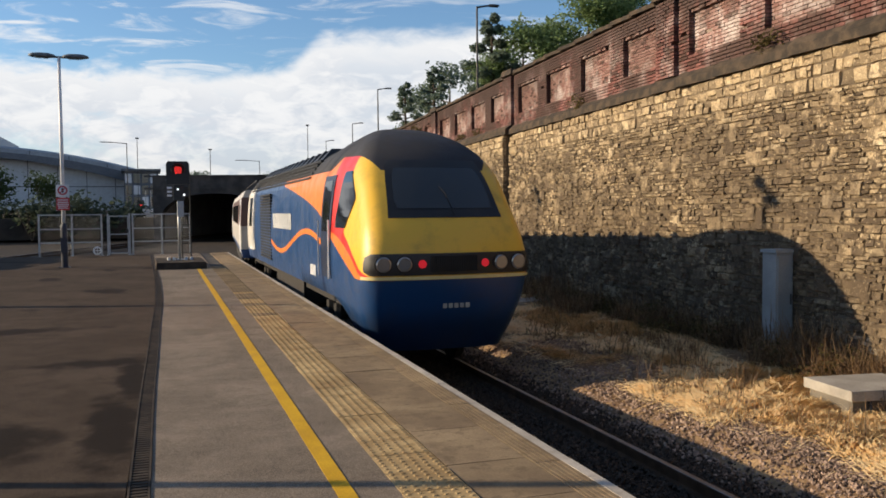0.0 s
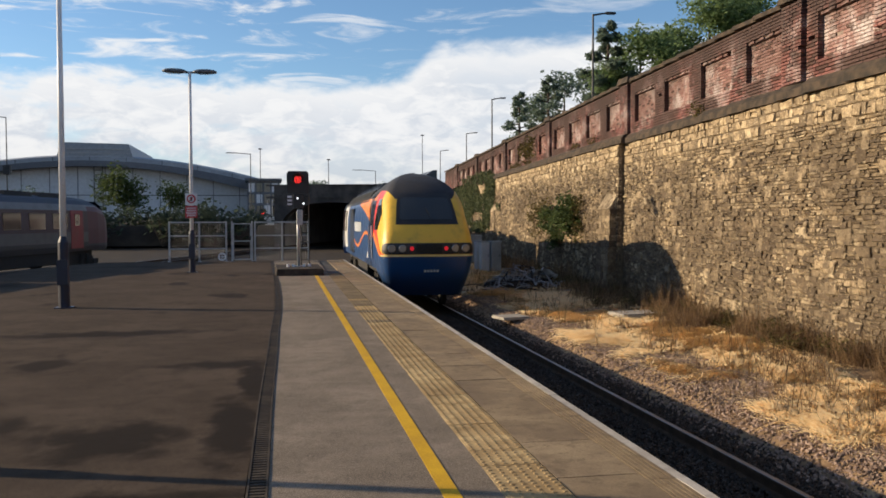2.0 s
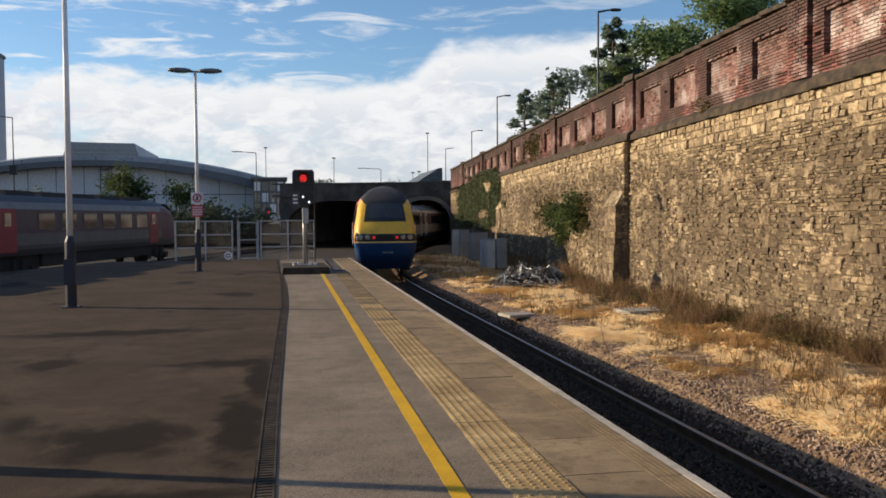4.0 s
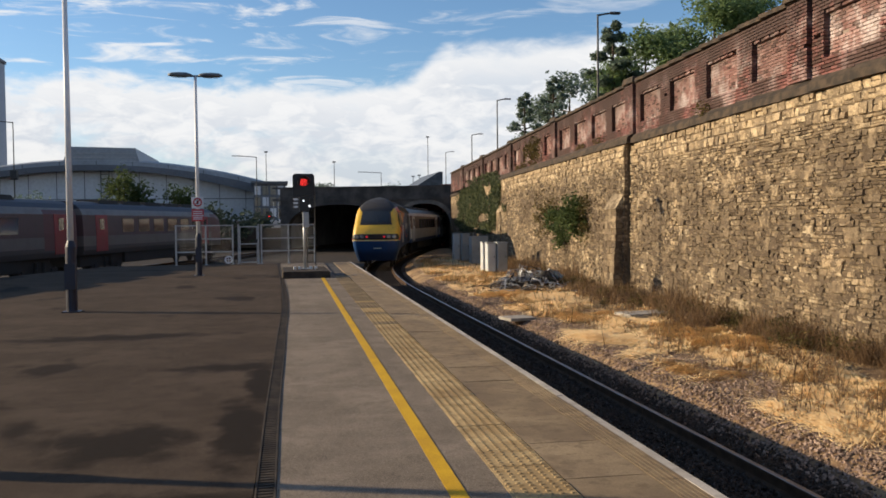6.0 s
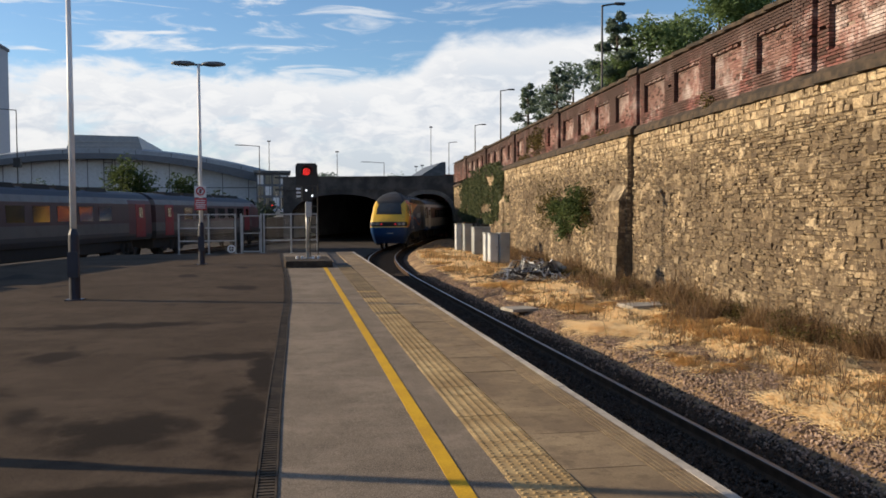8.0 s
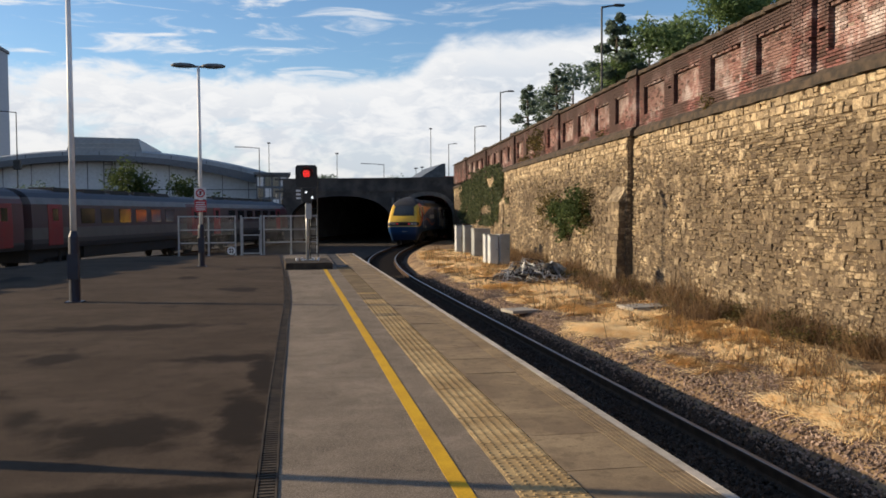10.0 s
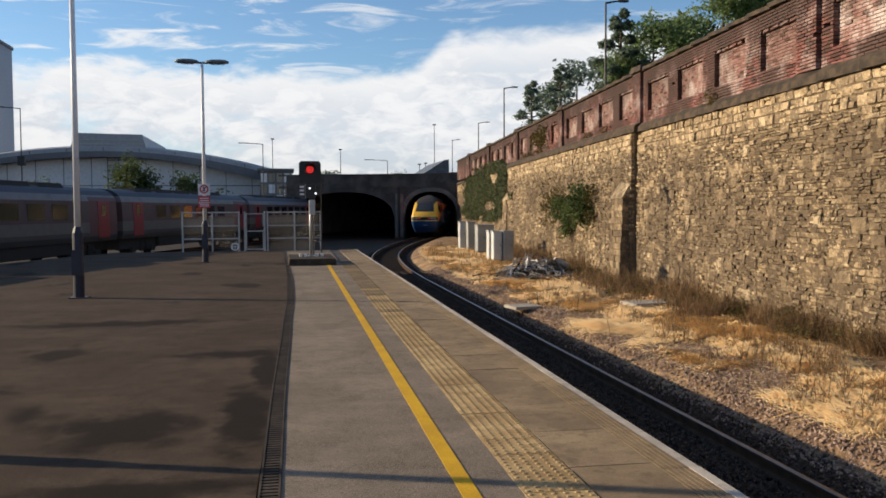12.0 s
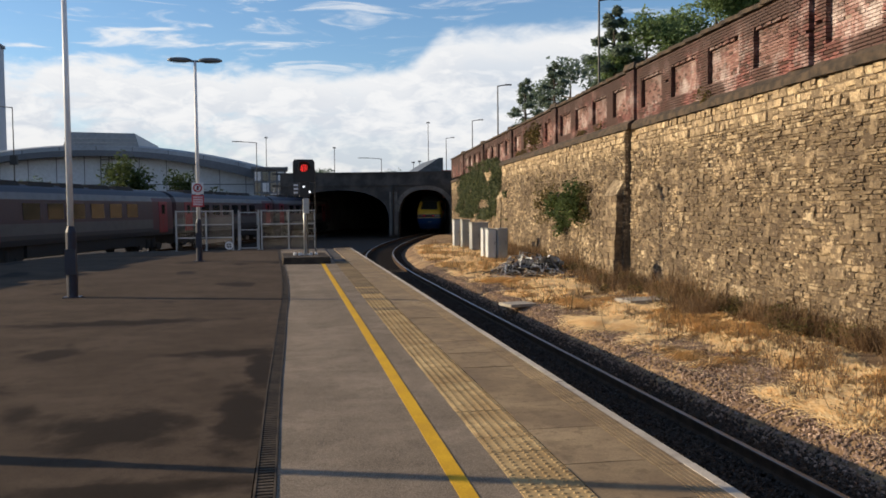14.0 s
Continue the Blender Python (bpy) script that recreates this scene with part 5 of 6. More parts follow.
# ---------------------------------------------------------------- along the retaining wall
def build_cabinet(at, w, d, h, pale):
    c = thing("trackside_cabinet", at, "grey steel trackside equipment cabinet on gravel", "cabinet", "trackside cabinets")
    Mesh().box(-w / 2, w / 2, -d / 2, d / 2, 0.06, h).make("body", CABINET_PALE if pale else CABINET, c, bevel=0.015)
    Mesh().box(-w / 2 - 0.03, w / 2 + 0.03, -d / 2 - 0.03, d / 2 + 0.03, h - 0.005, h + 0.05, inset=0.01).make("lid", CABINET, c)
    Mesh().box(-w / 2 + 0.02, w / 2 - 0.02, -d / 2 + 0.02, d / 2 - 0.02, 0, 0.07).make("plinth", GRIME, c)
    for x in ((-w / 4, w / 4) if w > 0.8 else (0,)):
        ww = w / (2 if w > 0.8 else 1) - 0.06
        door = Mesh().box(x - ww / 2, x + ww / 2, -d / 2 - 0.018, -d / 2 + 0.005, 0.12, h - 0.06).make("door", CABINET_PALE if pale else CABINET, c, bevel=0.006)
        Mesh().tube([(x + ww * 0.35, -d / 2 - 0.03, h * 0.5), (x + ww * 0.35, -d / 2 - 0.03, h * 0.6)], 0.012, 6).make("handle", BLACK, door)


def build_slab(at, sx, sy, h, turn, legs=False):
    s = thing("concrete_slab", pose(*at, 0, 0, turn), "pale concrete cover slab lying in dry grass", "slab", "concrete slabs")
    Mesh().box(-sx / 2, sx / 2, -sy / 2, sy / 2, -h, 0, inset=0.0).make("cover", CONCRETE, s, bevel=0.012)
    if legs:
        Mesh().box(-sx / 2 + 0.06, sx / 2 - 0.06, -sy / 2 + 0.06, sy / 2 - 0.06, -h - 0.4, -h).make("chamber", CONCRETE_OLD, s)
        for x in (-0.3, 0.05, 0.4):
            Mesh().tube([(x, -sy / 2 + 0.03, -h), (x, -sy / 2 - 0.05, -h - 0.35)], 0.025, 6).make("cable", BLACK, s)


def build_debris():
    rng = random.Random(4)
    m, n = Mesh(), Mesh()
    for i in range(150):
        x, y = rng.gauss(0, 0.85), rng.gauss(0, 0.8)
        a, ln = rng.random() * 6.28, rng.uniform(0.5, 1.5)
        hgt = max(0.05, 1.0 - 0.5 * math.hypot(x, y)) * rng.uniform(0.3, 1.0)
        pts = [(x - math.cos(a) * ln / 2, y - math.sin(a) * ln / 2, 0.02), (x - math.cos(a) * ln / 5, y - math.sin(a) * ln / 5, hgt), (x + math.cos(a) * ln / 4, y + math.sin(a) * ln / 4, hgt * rng.uniform(0.7, 1.0)), (x + math.cos(a) * ln / 2, y + math.sin(a) * ln / 2, 0.02)]
        (m if i % 3 else n).tube(pts, rng.uniform(0.012, 0.03), 5)
    e = thing("scrap_heap", (9.4, 31.0, GROUND_Z + 0.02), "tangled heap of grey cable and torn sheeting by the wall", "scrap heap")
    m.make("cable", GALV, e)
    n.make("branch", GRIME, e)
    sheet = Mesh()
    rows = []
    for j in range(10):
        rows.append([(0.2 + i * 0.11, -0.75 + j * 0.12, 0.78 - 0.35 * abs(i - 4) / 5 - 0.06 * j + rng.uniform(-0.06, 0.06)) for i in range(10)])
    sheet.rings(rows, closed=False)
    sheet.make("sheeting", SIGN_WHITE, e, "torn pale plastic sheeting")
    heap = Mesh()
    rows = []
    for j in range(14):
        a = j * 2 * math.pi / 13
        rows.append([(r * 1.5 * math.cos(a), r * 1.2 * math.sin(a), 0.42 * (1 - r) ** 0.7 + rng.uniform(-0.03, 0.03)) for r in (1.0, 0.8, 0.55, 0.3, 0.0)])
    heap.rings(rows, closed=False)
    heap.make("rubble", SLEEPER, e)


def patch(x, y, s=1.0, seed=0.0):
    return noise.noise((x * s + seed, y * s * 0.8, seed)) * 0.5 + 0.5


def build_verge():
    m, rows = Mesh(), []
    for y in np.arange(3, 82, 0.5):
        lo, hi = line_x(y) + 1.4, wall_x(y) + 0.02
        rows.append([(lo + (hi - lo) * i / 12, y, ground_at(lo + (hi - lo) * i / 12, y) + 0.02 * min(1, i)) for i in range(13)])
    m.rings(rows, closed=False)
    tagged(m.make("verge", VERGE, smooth=True), "strip of tan earth and trodden straw by the wall", "ground", kind="structure")


VERGE = worn("straw_earth", (0.17, 0.105, 0.060), (0.47, 0.32, 0.17), 1.3, 0.95, grain=35.0, bump=(0.8, 0.03), spec=0.2)


def build_dry_grass():
    rng = random.Random(8)
    straw, weed = Mesh(), Mesh()

    def blade(m, x, y, z, ln, w, rise, a, droop):
        i = len(m.v)
        dx, dy = math.cos(a), math.sin(a)
        for t in (0.0, 0.4, 0.75):
            h = z + ln * (rise * t - droop * t * t)
            cx, cy = x + dx * ln * t, y + dy * ln * t
            ww = w * (1 - 0.6 * t)
            m.v += [(cx - dy * ww, cy + dx * ww, h), (cx + dy * ww, cy - dx * ww, h + ww * 0.6)]
        m.v.append((x + dx * ln, y + dy * ln, z + ln * (rise - droop)))
        m.f += [(i, i + 1, i + 3, i + 2), (i + 2, i + 3, i + 5, i + 4), (i + 4, i + 5, i + 6)]

    def lush(x, y, u):
        """How thickly the straw grows here; below zero the soil and stones show."""
        d = patch(x, y, 0.6, 3.0) + 0.75 * patch(x, y, 1.5, 9.0) - 0.375 + (0.12 if y > 28 else 0)
        return d - 0.325 - 0.8 * max(0, u - 0.7) - (0.2 if u < 0.16 else 0)

    # a thin mat of short broken straw
    for _ in range(70000):
        y = 5.0 + 55 * rng.random() ** 1.9
        lo, hi = line_x(y) + 2.1, wall_x(y) - 0.8
        x = rng.uniform(lo, hi)
        d = lush(x, y, (x - lo) / (hi - lo))
        if d < 0 and rng.random() > 0.16:
            continue
        blade(straw, x, y, ground_at(x, y) + 0.012, rng.uniform(0.08, 0.30), rng.uniform(0.003, 0.006) * (1 + y / 28), rng.uniform(0.1, 0.55), rng.random() * 6.3, rng.uniform(0.2, 0.6))
    # tussocks combed over by wind and passing trains, their blades drooping from a raised crown
    made = 0
    while made < 2100:
        y = 5.2 + 52 * rng.random() ** 1.7
        lo, hi = line_x(y) + 2.2, wall_x(y) - 0.9
        cx = rng.uniform(lo, hi)
        d = lush(cx, y, (cx - lo) / (hi - lo))
        made += 0.25
        if d < 0.015:
            continue
        made += 0.75
        high = rng.uniform(0.04, 0.13) * min(1.0, 0.45 + d * 4)
        comb = 5.0 * (patch(cx, y, 0.5, 20.0) - 0.5) + 0.6
        for _ in range(105):
            r, q = rng.random() ** 0.6 * 0.26, rng.random() * 6.28
            x0, y0 = cx + r * math.cos(q), y + r * math.sin(q)
            a = comb + rng.gauss(0, 0.55)
            top = high * (1 - (r / 0.27) ** 2)
            blade(straw, x0, y0, ground_at(x0, y0) + 0.015 + top, rng.uniform(0.25, 0.62), rng.uniform(0.0022, 0.0046) * (1 + y / 22), rng.uniform(0.10, 0.42), a, rng.uniform(0.3, 0.75))
    # withered upright weeds, thick towards the wall's foot
    for _ in range(30000):
        y = 7.0 + 52 * rng.random() ** 1.5
        hi = face_x(y) - 0.12
        x = hi - abs(rng.gauss(0, 0.8))
        if rng.random() < 0.16:
            x = rng.uniform(line_x(y) + 2.2, hi)
        near = max(0.0, 1 - (hi - x) / 1.6)
        if x < line_x(y) + 2.1 or patch(x, y, 1.1, 31.0) < 0.50 - 0.08 * near:
            continue
        z = ground_at(x, y)
        ln = rng.uniform(0.09, 0.26) * (0.4 + patch(x, y, 0.4, 50.0) * 0.9) * (1 + 0.9 * near)
        a = rng.random() * 6.28
        blade(weed, x, y, z, ln, rng.uniform(0.003, 0.006) * (1 + y / 30), rng.uniform(1.2, 2.8), a, rng.uniform(0.0, 0.4))
        for _ in range(3):
            t = rng.uniform(0.4, 1.0)
            blade(weed, x + 0.2 * ln * math.cos(a) * t, y + 0.2 * ln * math.sin(a) * t, z + ln * 1.3 * t, rng.uniform(0.04, 0.11), rng.uniform(0.005, 0.012), rng.uniform(-0.4, 0.8), rng.random() * 6.28, 0.3)
    tagged(straw.make("dry_grass", STRAW), "flattened golden dry grass beside the track", "grass", kind="stuff")
    tagged(weed.make("withered_weeds", STRAW_RED), "withered red-brown weeds at the wall's foot", "weeds", kind="stuff")


# ---------------------------------------------------------------- foliage
def crown(m, rng, centre, radii, n, size, gaps=0.42, seed=0.0):
    """Leaf clumps through an uneven crown with gaps."""
    c = Vector(centre)
    made = 0
    while made < n:
        d = Vector((rng.gauss(0, 1), rng.gauss(0, 1), rng.gauss(0, 1))).normalized()
        r = rng.random() ** 0.45
        lump = 0.78 + 0.5 * noise.noise(d * 2.3 + Vector((seed, seed, 0)))
        p = Vector((d.x * radii[0], d.y * radii[1], d.z * radii[2])) * r * lump
        if noise.noise((p + c) * (2.2 / max(radii)) * 1.6) * 0.5 + 0.5 < gaps:
            made += 0.2
            continue
        made += 1
        q = Euler((rng.uniform(-0.9, 0.9), rng.uniform(-0.9, 0.9), rng.random() * 6.28)).to_matrix()
        s = size * rng.uniform(0.6, 1.3)
        i = len(m.v)
        for a, b in ((-1, 0), (-0.2, -0.55), (1, 0), (0.2, 0.55)):
            w = q @ Vector((a * s, b * s, 0.12 * s * abs(a)))
            m.v.append(tuple(c + p + w))
        m.f.append((i, i + 1, i + 2, i + 3))


def build_tree(name, at, height, spread, mat, label, n, size, seed, narrow=False):
    rng = random.Random(seed)
    t = thing(name, at, label, "tree", "trees above the wall")
    tr = Mesh()
    tr.tube([(0, 0, -0.5), (0.1, 0, height * 0.35), (0.0, 0.15, height * 0.7), (0, 0, height * 0.95)], [height * 0.022, height * 0.018, height * 0.010, 0.02], 8)
    cr, whorls = Mesh(), 24 if narrow else 9
    for i in range(whorls):
        z = height * (0.22 + 0.74 * i / whorls)
        a = i * 2.4
        k = (1.06 - i / whorls) ** 0.8 * rng.uniform(0.55, 1.35) if narrow else (0.9 - 0.4 * abs(i / 9 - 0.4))
        ln = spread * k
        tip = (math.cos(a) * ln, math.sin(a) * ln, z + ln * (0.1 if narrow else 0.45))
        Mesh().tube([(0, 0, z), (tip[0] * 0.5, tip[1] * 0.5, z + ln * 0.12), tip], [height * 0.008, height * 0.005, 0.01], 5).make("limb", BARK, t)
        rr = (spread * 0.36 * k + 0.25, spread * 0.36 * k + 0.25, 0.34 + spread * 0.045) if narrow else (spread * 0.62, spread * 0.62, spread * 0.48)
        crown(cr, rng, tip if not narrow else (tip[0] * 0.7, tip[1] * 0.7, tip[2]), rr, n // whorls, size, 0.36 if narrow else 0.27, seed + i)
    tr.make("trunk", BARK, t)
    tagged(cr.make("crown", mat, t), kind="stuff")
    return t


def build_bush(name, at, radii, n, size, mat, label, seed):
    rng = random.Random(seed)
    t = thing(name, at, label, "bush")
    m = Mesh()
    for i in range(6):
        a = rng.random() * 6.28
        crown(m, rng, (math.cos(a) * radii[0] * 0.45, math.sin(a) * radii[1] * 0.45, radii[2] * rng.uniform(0.5, 0.95)), tuple(r * 0.62 for r in radii), n // 6, size, 0.36, seed + i)
    st = Mesh()
    for i in range(7):
        a = i * 0.9
        st.tube([(0, 0, -0.1), (math.cos(a) * radii[0] * 0.4, math.sin(a) * radii[1] * 0.4, radii[2] * 0.9)], 0.03, 5)
    st.make("stem", BARK, t)
    tagged(m.make("leaves", mat, t), kind="stuff")


def build_wall_plants():
    rng = random.Random(17)
    ivy = Mesh()
    for _ in range(24000):
        y = rng.uniform(48.5, 75)
        z = rng.uniform(0.9, 4.9)
        if noise.noise((y * 0.35, z * 0.7, 4.0)) * 0.5 + 0.5 < 0.36 + 0.14 * abs(z - 3.2) / 2 + (0.16 if y < 51 else 0):
            continue
        x = face_x(y, z) - rng.random() * (0.25 + 0.75 * max(0, noise.noise((y * 0.8, z * 0.9, 9.0)) + 0.2))
        q = Euler((rng.uniform(-1.2, 1.2), rng.uniform(0.5, 2.2), rng.random() * 6.28)).to_matrix()
        s = rng.uniform(0.05, 0.11)
        i = len(ivy.v)
        for a, b in ((-1, 0), (-0.2, -0.6), (1, 0), (0.2, 0.6)):
            w = q @ Vector((a * s, b * s, 0))
            ivy.v.append((x + w.x, y + w.y, z + w.z))
        ivy.f.append((i, i + 1, i + 2, i + 3))
    tagged(ivy.make("ivy", LEAF_IVY), "green ivy hanging over the retaining wall", "ivy", kind="stuff")
    m = Mesh()
    crown(m, rng, (face_x(32.5, 1.7) - 0.35, 32.4, 1.85), (0.6, 1.5, 1.05), 1900, 0.085, 0.36, 2.0)
    crown(m, rng, (face_x(35.8, 1.7) - 0.3, 35.8, 1.75), (0.4, 1.3, 0.75), 800, 0.08, 0.42, 7.0)
    crown(m, rng, (face_x(34.5, 1.2) - 0.25, 34.6, 1.05), (0.35, 1.0, 0.8), 500, 0.09, 0.42, 5.0)
    tagged(m.make("wall_bush", LEAF_BUSH), "dark green bush growing out of the wall", "bush", kind="stuff")
    dry = Mesh()
    for y0 in (31.0, 36.5, 38.0, 39.5):
        crown(dry, rng, (face_x(y0, 1.7) - 0.18, y0, 1.9), (0.25, 0.9, 1.4), 420, 0.06, 0.46, y0)
    for y0 in (21.0, 30.5, 33.0, 42.0, 44.5, 46.0, 12.5):
        crown(dry, rng, (wall_x(y0) - 0.02, y0, 4.62), (0.16, 0.6, 0.28), 160, 0.045, 0.42, y0)
    # low brown-green growth at the wall's foot
    for _ in range(95):
        y0 = 9.5 + 42 * rng.random() ** 1.3
        x0 = face_x(y0) - abs(rng.gauss(0.3, 0.5)) - 0.1
        h = rng.uniform(0.15, 0.42)
        crown(dry, rng, (x0, y0, ground_at(x0, y0) + h * 0.8), (rng.uniform(0.2, 0.5), rng.uniform(0.25, 0.6), h), 130, 0.035, 0.40, y0)
    for y0 in (41.0, 42.5):
        crown(dry, rng, (wall_x(y0) - 0.1, y0, 5.3), (0.3, 0.8, 0.9), 420, 0.07, 0.42, y0)
    tagged(dry.make("dry_creeper", LEAF_DRY), "thin brown-green creeper on the stonework", "creeper", kind="stuff")


LEAF_IVY = leaf_material("leaf_ivy", (0.05, 0.068, 0.035), (0.15, 0.17, 0.085))
LEAF_DRY = leaf_material("leaf_dry", (0.07, 0.06, 0.025), (0.20, 0.16, 0.06))


# ---------------------------------------------------------------- the distance
def build_street_lamp(at, height, arm, twin=False):
    """A thin pole with its lantern."""
    s = thing("street_lamp", at, "slim dark street lamp against the sky", "street lamp", "street lamps")
    Mesh().tube([(0, 0, -1), (0, 0, height * 0.3), (0, 0, height)], [0.085, 0.07, 0.05], 8).make("pole", LAMP_DARK, s)
    if arm:
        Mesh().tube([(0, 0, height - 0.05), (arm * 0.6, 0, height + 0.06), (arm, 0, height + 0.08)], [0.05, 0.045, 0.04], 6).make("arm", LAMP_DARK, s)
        Mesh().rings([[(arm * k, y, height + 0.10 + z) for y, z in ((-w, -0.05), (w, -0.05), (w * 0.7, 0.05), (-w * 0.7, 0.05))] for k, w in ((0.75, 0.07), (0.95, 0.17), (1.35, 0.13))]).make("lantern", LAMP_DARK, s)
    else:
        Mesh().box(-0.3, 0.3, -0.12, 0.12, height - 0.05, height + 0.15, inset=0.03).make("lantern", LAMP_DARK, s)
    if twin:
        Mesh().box(-0.35, 0.35, -0.3, 0.3, height - 6.2, height - 5.2).make("camera_box", LAMP_DARK, s)


def build_arena():
    a = thing("arena", (0, 160.0, 0), "large pale clad arena with a curved grey roof", "arena")

    def top(x):
        return 13.3 - 0.00475 * (x + 30) ** 2
    xs = np.arange(-95, 3.1, 2.0)
    Mesh().rings([[(x, 0, -2), (x, 50, -2), (x, 50, max(1.0, top(x) - 1.4)), (x, 0, max(1.0, top(x) - 1.4))] for x in xs]).make("hall", CLADDING, a)
    Mesh().rings([[(x, -1.9, top(x) - 1.0), (x, 52, top(x) - 1.0), (x, 52, top(x) + 0.1), (x, -0.6, top(x) + 0.1), (x, -1.9, top(x) - 0.25)] for x in xs]).make("roof", ROOF_PALE, a, "broad curved pale grey roof")
    Mesh().rings([[(x, -2.5, top(x) - 2.0 - 0.035 * max(0, x + 20)), (x, 1.0, top(x) - 1.9), (x, 1.0, top(x) - 1.0), (x, -2.5, top(x) - 1.0)] for x in xs]).make("roof_truss", ARENA_ROOF, a, "dark arched edge beam under the roof")
    for x in np.arange(-84, 0, 6.0):
        Mesh().box(x - 0.07, x + 0.07, -2.0, -1.9, top(x) - 0.95, top(x) - 0.3).make("roof_seam", ARENA_ROOF, a)
    Mesh().rings([[(x, -1.6, z) for x, z in ((-35.6, 12.6), (-22.8, 12.6), (-23.6, 15.3), (-34.6, 15.5))], [(x, 30, z) for x, z in ((-36.5, 12.6), (-22.3, 12.6), (-23.6, 15.3), (-34.6, 15.5))]]).make("roof_light", ROOF_PALE, a, "raised central roof box")
    for z in (13.6, 14.3):
        Mesh().box(-35.2, -23.4, -1.75, -1.6, z, z + 0.12).make("roof_rail", GALV, a)
    for x in np.arange(-60, 0, 4.6):
        Mesh().box(x - 0.06, x + 0.06, -0.06, 0.0, -1, top(x) - 1.7).make("panel_joint", ARENA_ROOF, a)
    Mesh().box(-95, 2.5, -0.08, 0, 6.3, 6.45).make("panel_joint", ARENA_ROOF, a)
    lad = Mesh()
    for x in (-29.6, -28.2):
        lad.box(x - 0.08, x + 0.08, -0.5, -0.3, 4, 11.4)
    for i in range(9):
        lad.box(-29.6, -28.2, -0.46, -0.34, 4.3 + i * 0.8, 4.42 + i * 0.8)
    lad.make("fire_ladder", LAMP_GREY, a)
    o = thing("office_block", (-0.6, 150.0, 0), "dark glazed stair block beside the arena", "building")
    Mesh().box(-2.6, 2.8, 0, 10, -2, 8.6).make("wall", ARENA_ROOF, o)
    Mesh().box(-3.0, 3.2, -0.6, 10.5, 8.6, 9.0).make("roof", LAMP_GREY, o)
    for i in range(4):
        for j in range(4):
            Mesh().box(-2.4 + i * 1.3, -1.4 + i * 1.3, -0.05, 0.02, 1.0 + j * 1.9, 2.5 + j * 1.9).make("window", GLASS if (i + j) % 3 else SIGN_WHITE, o)
    t = thing("tower_block", (-76.3, 200.0, 0), "tall blue-grey tower block", "building")
    Mesh().box(-14, 14, 0, 22, -2, 40.5).make("wall", TOWER, t)
    Mesh().box(-14.3, 14.3, -0.3, 22.3, 40.5, 41.2).make("roof", ARENA_ROOF, t)
    for i in range(9):
        for j in range(12):
            Mesh().box(-12.8 + i * 3.0, -11.0 + i * 3.0, -0.08, 0.02, 2 + j * 3.2, 3.9 + j * 3.2).make("window", GLASS, t)


def build_beyond_bridge():
    h = thing("brick_building", (20.0, 93.0, 0), "red brick building with a dark pitched roof beyond the bridge", "building")
    Mesh().box(-1.6, 6, 0, 14, -1, 5.9).make("wall", BRICK_PLAIN, h)
    Mesh().rings([[(-5.0, y, 5.3), (-1.4, y, 5.3), (-1.4, y, 7.3), (-1.8, y, 7.3)] for y in (0.5, 12)]).make("roof", LAMP_GREY, h, "dark sloping roof")
    for x, w in ((-1.0, 0.5), (0.2, 0.7), (1.2, 0.5)):
        Mesh().box(x, x + w, -0.06, 0.02, 5.0, 5.35).make("sign_mark", SIGN_WHITE, h)
    for y0, z0, r in ((98, 3.6, 2.2), (104, 3.2, 2.6)):
        for i in range(6):
            build_bush("hedge", (-36 + i * 6.2 + (y0 - 98) * 0.5, y0, -1.0), (4.0, 3.0, z0), 700, 0.34, LEAF_HEDGE, "dark overgrown hedge behind the tracks", int(y0) + i)
    build_bush("roadside_bush", (-17.0, 108.0, 2.0), (3.6, 2.6, 5.0), 2600, 0.24, LEAF_BUSH, "rounded green bush in front of the arena", 71)
    build_bush("roadside_bush", (-11.0, 108.0, 2.0), (2.2, 2.0, 3.4), 1200, 0.22, LEAF_BUSH, "small pale green bush in front of the arena", 72)
    build_bush("roadside_bush", (-28.0, 108.0, 2.4), (2.6, 2.0, 2.6), 900, 0.2, LEAF_DARK, "low dark bush in front of the arena", 73)
    for x, y, s in ((15.5, 110, 0.9), (6.0, 100, 0.7), (4.6, 101, 0.6)):
        build_bush("bridge_bush", (x, y, 5.0), (1.4, 1.0, 1.5 * s), 400, 0.14, LEAF_DARK, "low bush behind the bridge parapet", int(x * 10))
    van = thing("white_van", (1.3, 104.0, 0.75), "white van parked behind the fence", "van")
    Mesh().rings([[(x, y, z) for y, z in ((-1, 0.4), (1, 0.4), (1, 1.25), (0.8, 1.45), (-0.8, 1.45), (-1, 1.25))] for x in (-1.6, 1.5)]).make("body", SIGN_WHITE, van, bevel=0.05)
    Mesh().rings([[(1.5, y, z) for y, z in ((-1, 0.4), (1, 0.4), (0.95, 0.95), (-0.95, 0.95))], [(2.1, y, z) for y, z in ((-0.9, 0.4), (0.9, 0.4), (0.85, 0.8), (-0.85, 0.8))]]).make("bonnet", SIGN_WHITE, van)
    for x in (-1.0, 1.3):
        for y in (-0.95, 0.8):
            Mesh().tube([(x, y, 0.33), (x, y + 0.2, 0.33)], 0.33, 14).make("wheel", BLACK, van)
    bank = Mesh()
    bank.rings([[(x, 99, -1.0), (x, 101, 1.2), (x, 150, 2.2), (x, 150, -1.2)] for x in (-80, -20, 3.5)])
    tagged(bank.make("road_bank", EARTH), "dark bank that carries the road past the arena", "ground", kind="structure")


BRICK_PLAIN = worn("dull_red_brick", (0.16, 0.05, 0.035), (0.26, 0.09, 0.06), 0.8, 0.9)


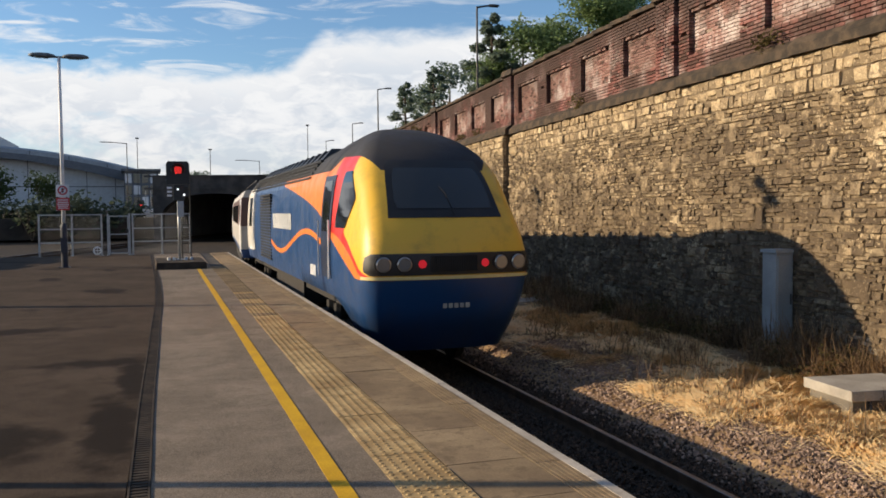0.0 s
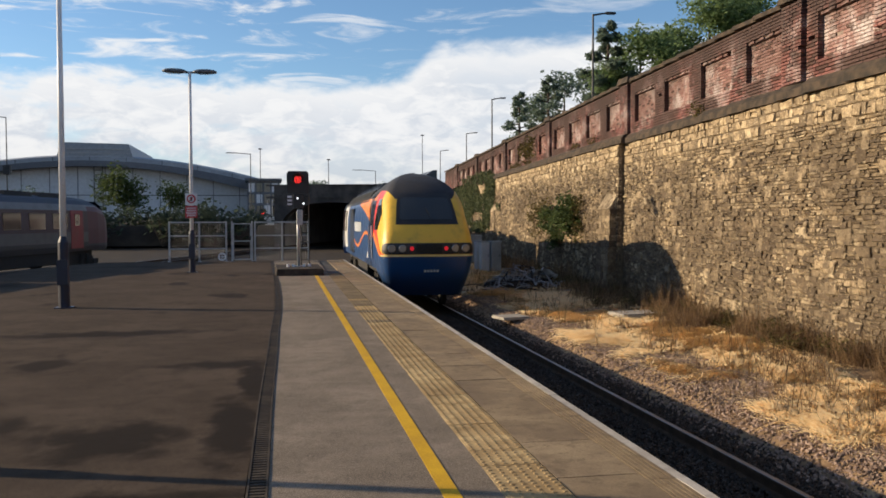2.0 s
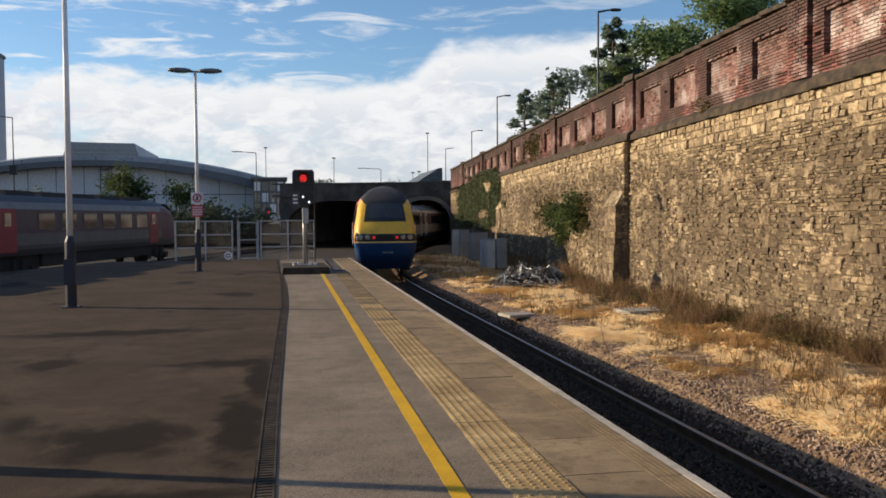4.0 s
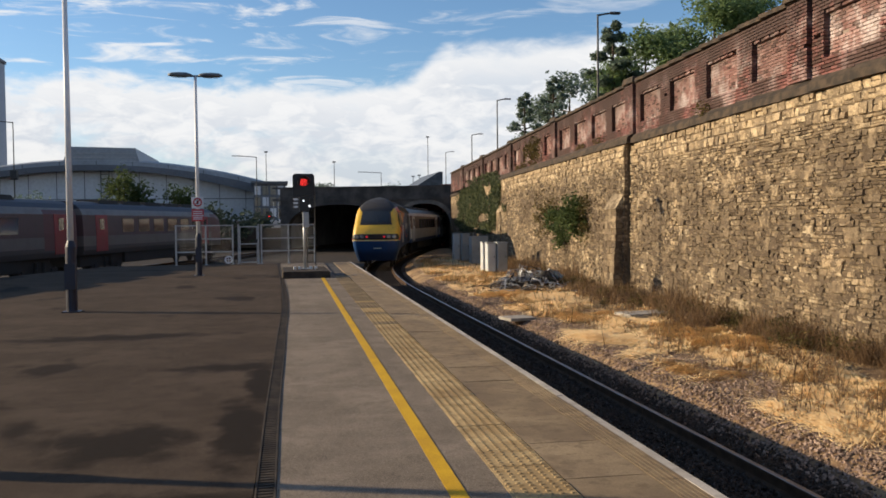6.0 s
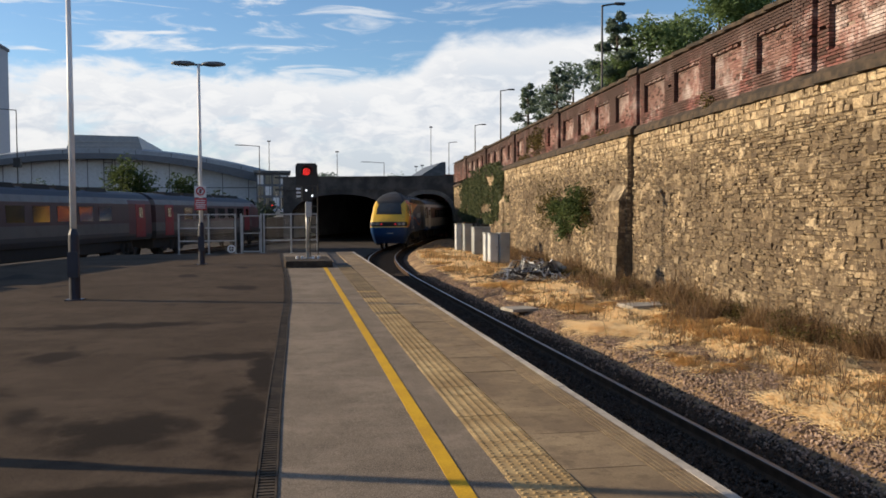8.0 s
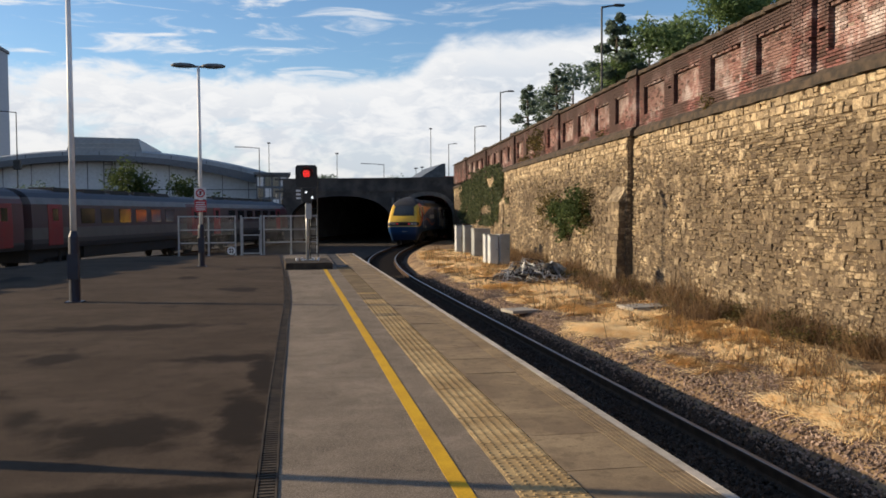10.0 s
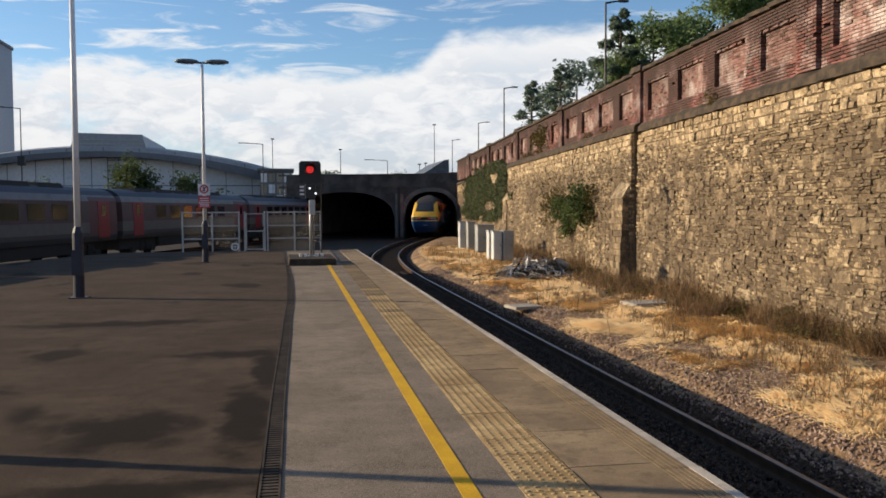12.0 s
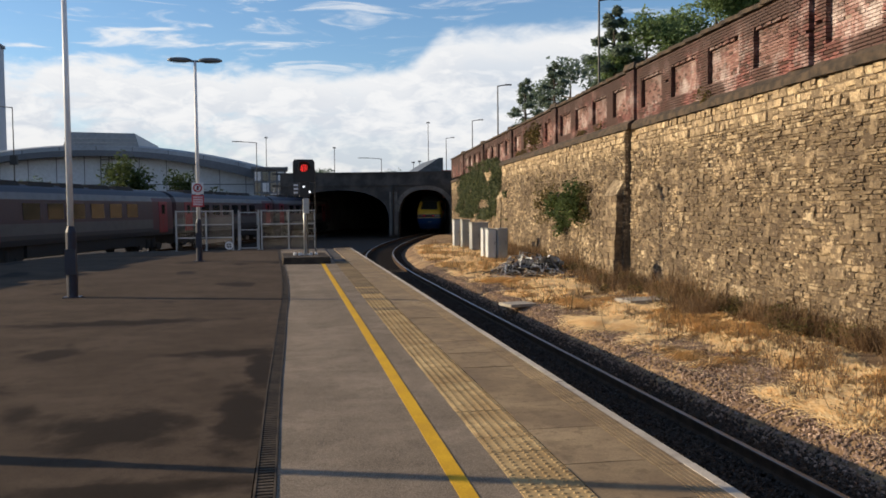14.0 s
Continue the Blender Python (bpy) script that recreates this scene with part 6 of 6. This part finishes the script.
def build_things():
    build_lamp_post((-2.42, 29.2, 0), True)
    build_lamp_post((-3.89, 17.8, 0))
    build_lamp_post((-5.35, 7.5, 0))
    build_signal()
    build_far_signal()
    build_fence()
    for x, y, w, d, h, pale in ((10.45, 40.7, 0.42, 0.5, 1.45, True), (10.95, 40.6, 0.5, 0.6, 1.47, False), (10.5, 42.0, 0.36, 0.5, 1.45, True), (11.9, 49.2, 1.0, 0.7, 1.62, False), (11.85, 52.6, 0.5, 0.5, 1.75, False), (11.7, 54.6, 0.4, 0.5, 1.75, True)):
        build_cabinet((x, y, GROUND_Z + 0.0), w, d, h, pale)
    build_cabinet((10.15, 11.85, GROUND_Z), 0.36, 0.34, 1.76, False)
    build_slab((8.55, 8.35, -0.53), 1.15, 0.95, 0.13, -8, True)
    build_slab((9.35, 20.6, -0.70), 1.25, 0.8, 0.10, 8)
    build_slab((6.2, 21.4, -0.80), 0.75, 0.7, 0.08, 12)
    build_debris()
    scrap = Mesh()
    scrap.rings([[(0.09 * math.cos(a) * r, 0.06 * math.sin(a) * r, 0.03 + 0.03 * math.sin(3 * a + r)) for a in [i * math.pi / 5 for i in range(10)]] for r in (1.0, 0.6, 0.2)])
    tagged(scrap.make("litter", SIGN_WHITE, None, at=pose(3.05, 5.95, RAIL_Z - 0.13)), "crumpled white paper litter beside the platform edge", "litter")
    build_verge()
    build_dry_grass()
    build_wall_plants()
    for x, y, z, arm, twin in ((16.6, 42, 12.3, 0.9, False), (19.2, 72, 12.2, 0.9, False), (23.5, 100, 12.1, 1.0, False), (27.4, 135, 12.9, 1.0, False), (27.2, 150, 16.8, 0, False), (10.6, 150, 12.3, 0, False), (18.8, 150, 10.5, -3.0, False), (-2.1, 120, 10.9, -2.4, False), (-27.4, 100, 13.0, -2.2, True), (24.5, 150, 9.8, 0, False), (25.6, 150, 10.0, 0, False), (-1.0, 150, 14.0, 0, False)):
        base = 4.5 if x > 15 and y < 145 else 1.5
        build_street_lamp((x, y, base), z - base, arm, twin)
    build_tree("pine_tree", (25.6, 85, 4.6), 10.6, 2.9, LEAF_DARK, "thin dark pine with open whorls", 5200, 0.15, 3, True)
    build_tree("pine_tree", (29.4, 87, 4.8), 12.6, 3.3, LEAF_DARK, "dark open pine above the brick parapet", 6200, 0.15, 4, True)
    build_tree("pine_tree", (26.6, 64, 4.6), 13.2, 4.1, LEAF_DARK, "tall blue-green conifer above the wall", 11000, 0.17, 5, True)
    build_tree("leafy_tree", (29.8, 65, 5.0), 11.5, 3.6, LEAF, "full green broadleaf tree above the wall", 14000, 0.17, 6)
    build_tree("leafy_tree", (34.2, 62, 5.0), 13.6, 4.4, LEAF, "full green broadleaf tree above the wall", 17000, 0.17, 7)
    build_tree("leafy_tree", (39.5, 60, 5.0), 17.0, 5.2, LEAF, "tall green broadleaf tree above the wall", 16000, 0.2, 8)
    build_tree("leafy_tree", (33.0, 92, 5.0), 12.5, 4.4, LEAF_DARK, "dark broadleaf tree behind the pines", 4000, 0.28, 9)
    build_tree("leafy_tree", (37.5, 48, 5.5), 15.5, 5.0, LEAF, "spreading green broadleaf tree above the wall", 13000, 0.2, 10)
    for i, (x, y, r, h) in enumerate(((24.0, 56, 2.2, 3.4), (27.5, 57, 2.8, 4.6), (31.0, 56, 3.0, 5.4), (35.0, 55, 3.4, 6.5), (23.5, 66, 2.2, 3.0), (27.0, 74, 3.0, 4.0), (31.0, 80, 3.4, 5.0), (24.0, 80, 2.4, 2.6), (27.8, 92, 3.0, 3.4))):
        build_bush("street_bush", (x, y, 4.6), (r, r, h), 2600, 0.17, LEAF if i % 3 else LEAF_DARK, "leafy undergrowth beneath the street trees", 90 + i)
    build_arena()
    build_beyond_bridge()


# ---------------------------------------------------------------- building it all
build_ground()
platform = build_platform()
build_track(LINE_A, LINE_AS, 30, 220, "track_main", "rusty rails on grimy sleepers and ballast")
build_track(LINE_B, LINE_BS, 60, 240, "track_far", "rails beyond the platform on dark ballast")
build_upper_ground()
wall = build_wall()
parapet = build_parapet()
build_bridge()
express = build_express()
COACH_PAINT = coach_livery()
coach = build_coach("express_coach", "pale express coach with dark window band", COACH_PAINT, 22.8, TRAIN_GLASS, SIGN_WHITE, GRIME, group="coaches of the express")
express_coaches = [coach] + [copy_thing(coach, Matrix()) for _ in range(3)]
UNIT_PAINT = unit_livery()
lead = build_coach("leading_car", "grey and maroon diesel unit leading car with sloping nose", UNIT_PAINT, 22.33, TRAIN_GLASS, RED_DOOR, GRIME, 1.37, "cars of the grey train", True, 0.27)
middle = build_coach("trailing_car", "grey and maroon diesel unit car with red doors", UNIT_PAINT, 22.33, TRAIN_GLASS, RED_DOOR, GRIME, 1.37, "cars of the grey train", lift=0.27)
unit_cars = [lead, middle] + [copy_thing(middle, Matrix()) for _ in range(2)]
build_ballast()
build_things()
build_platform_paving(platform)
motions()
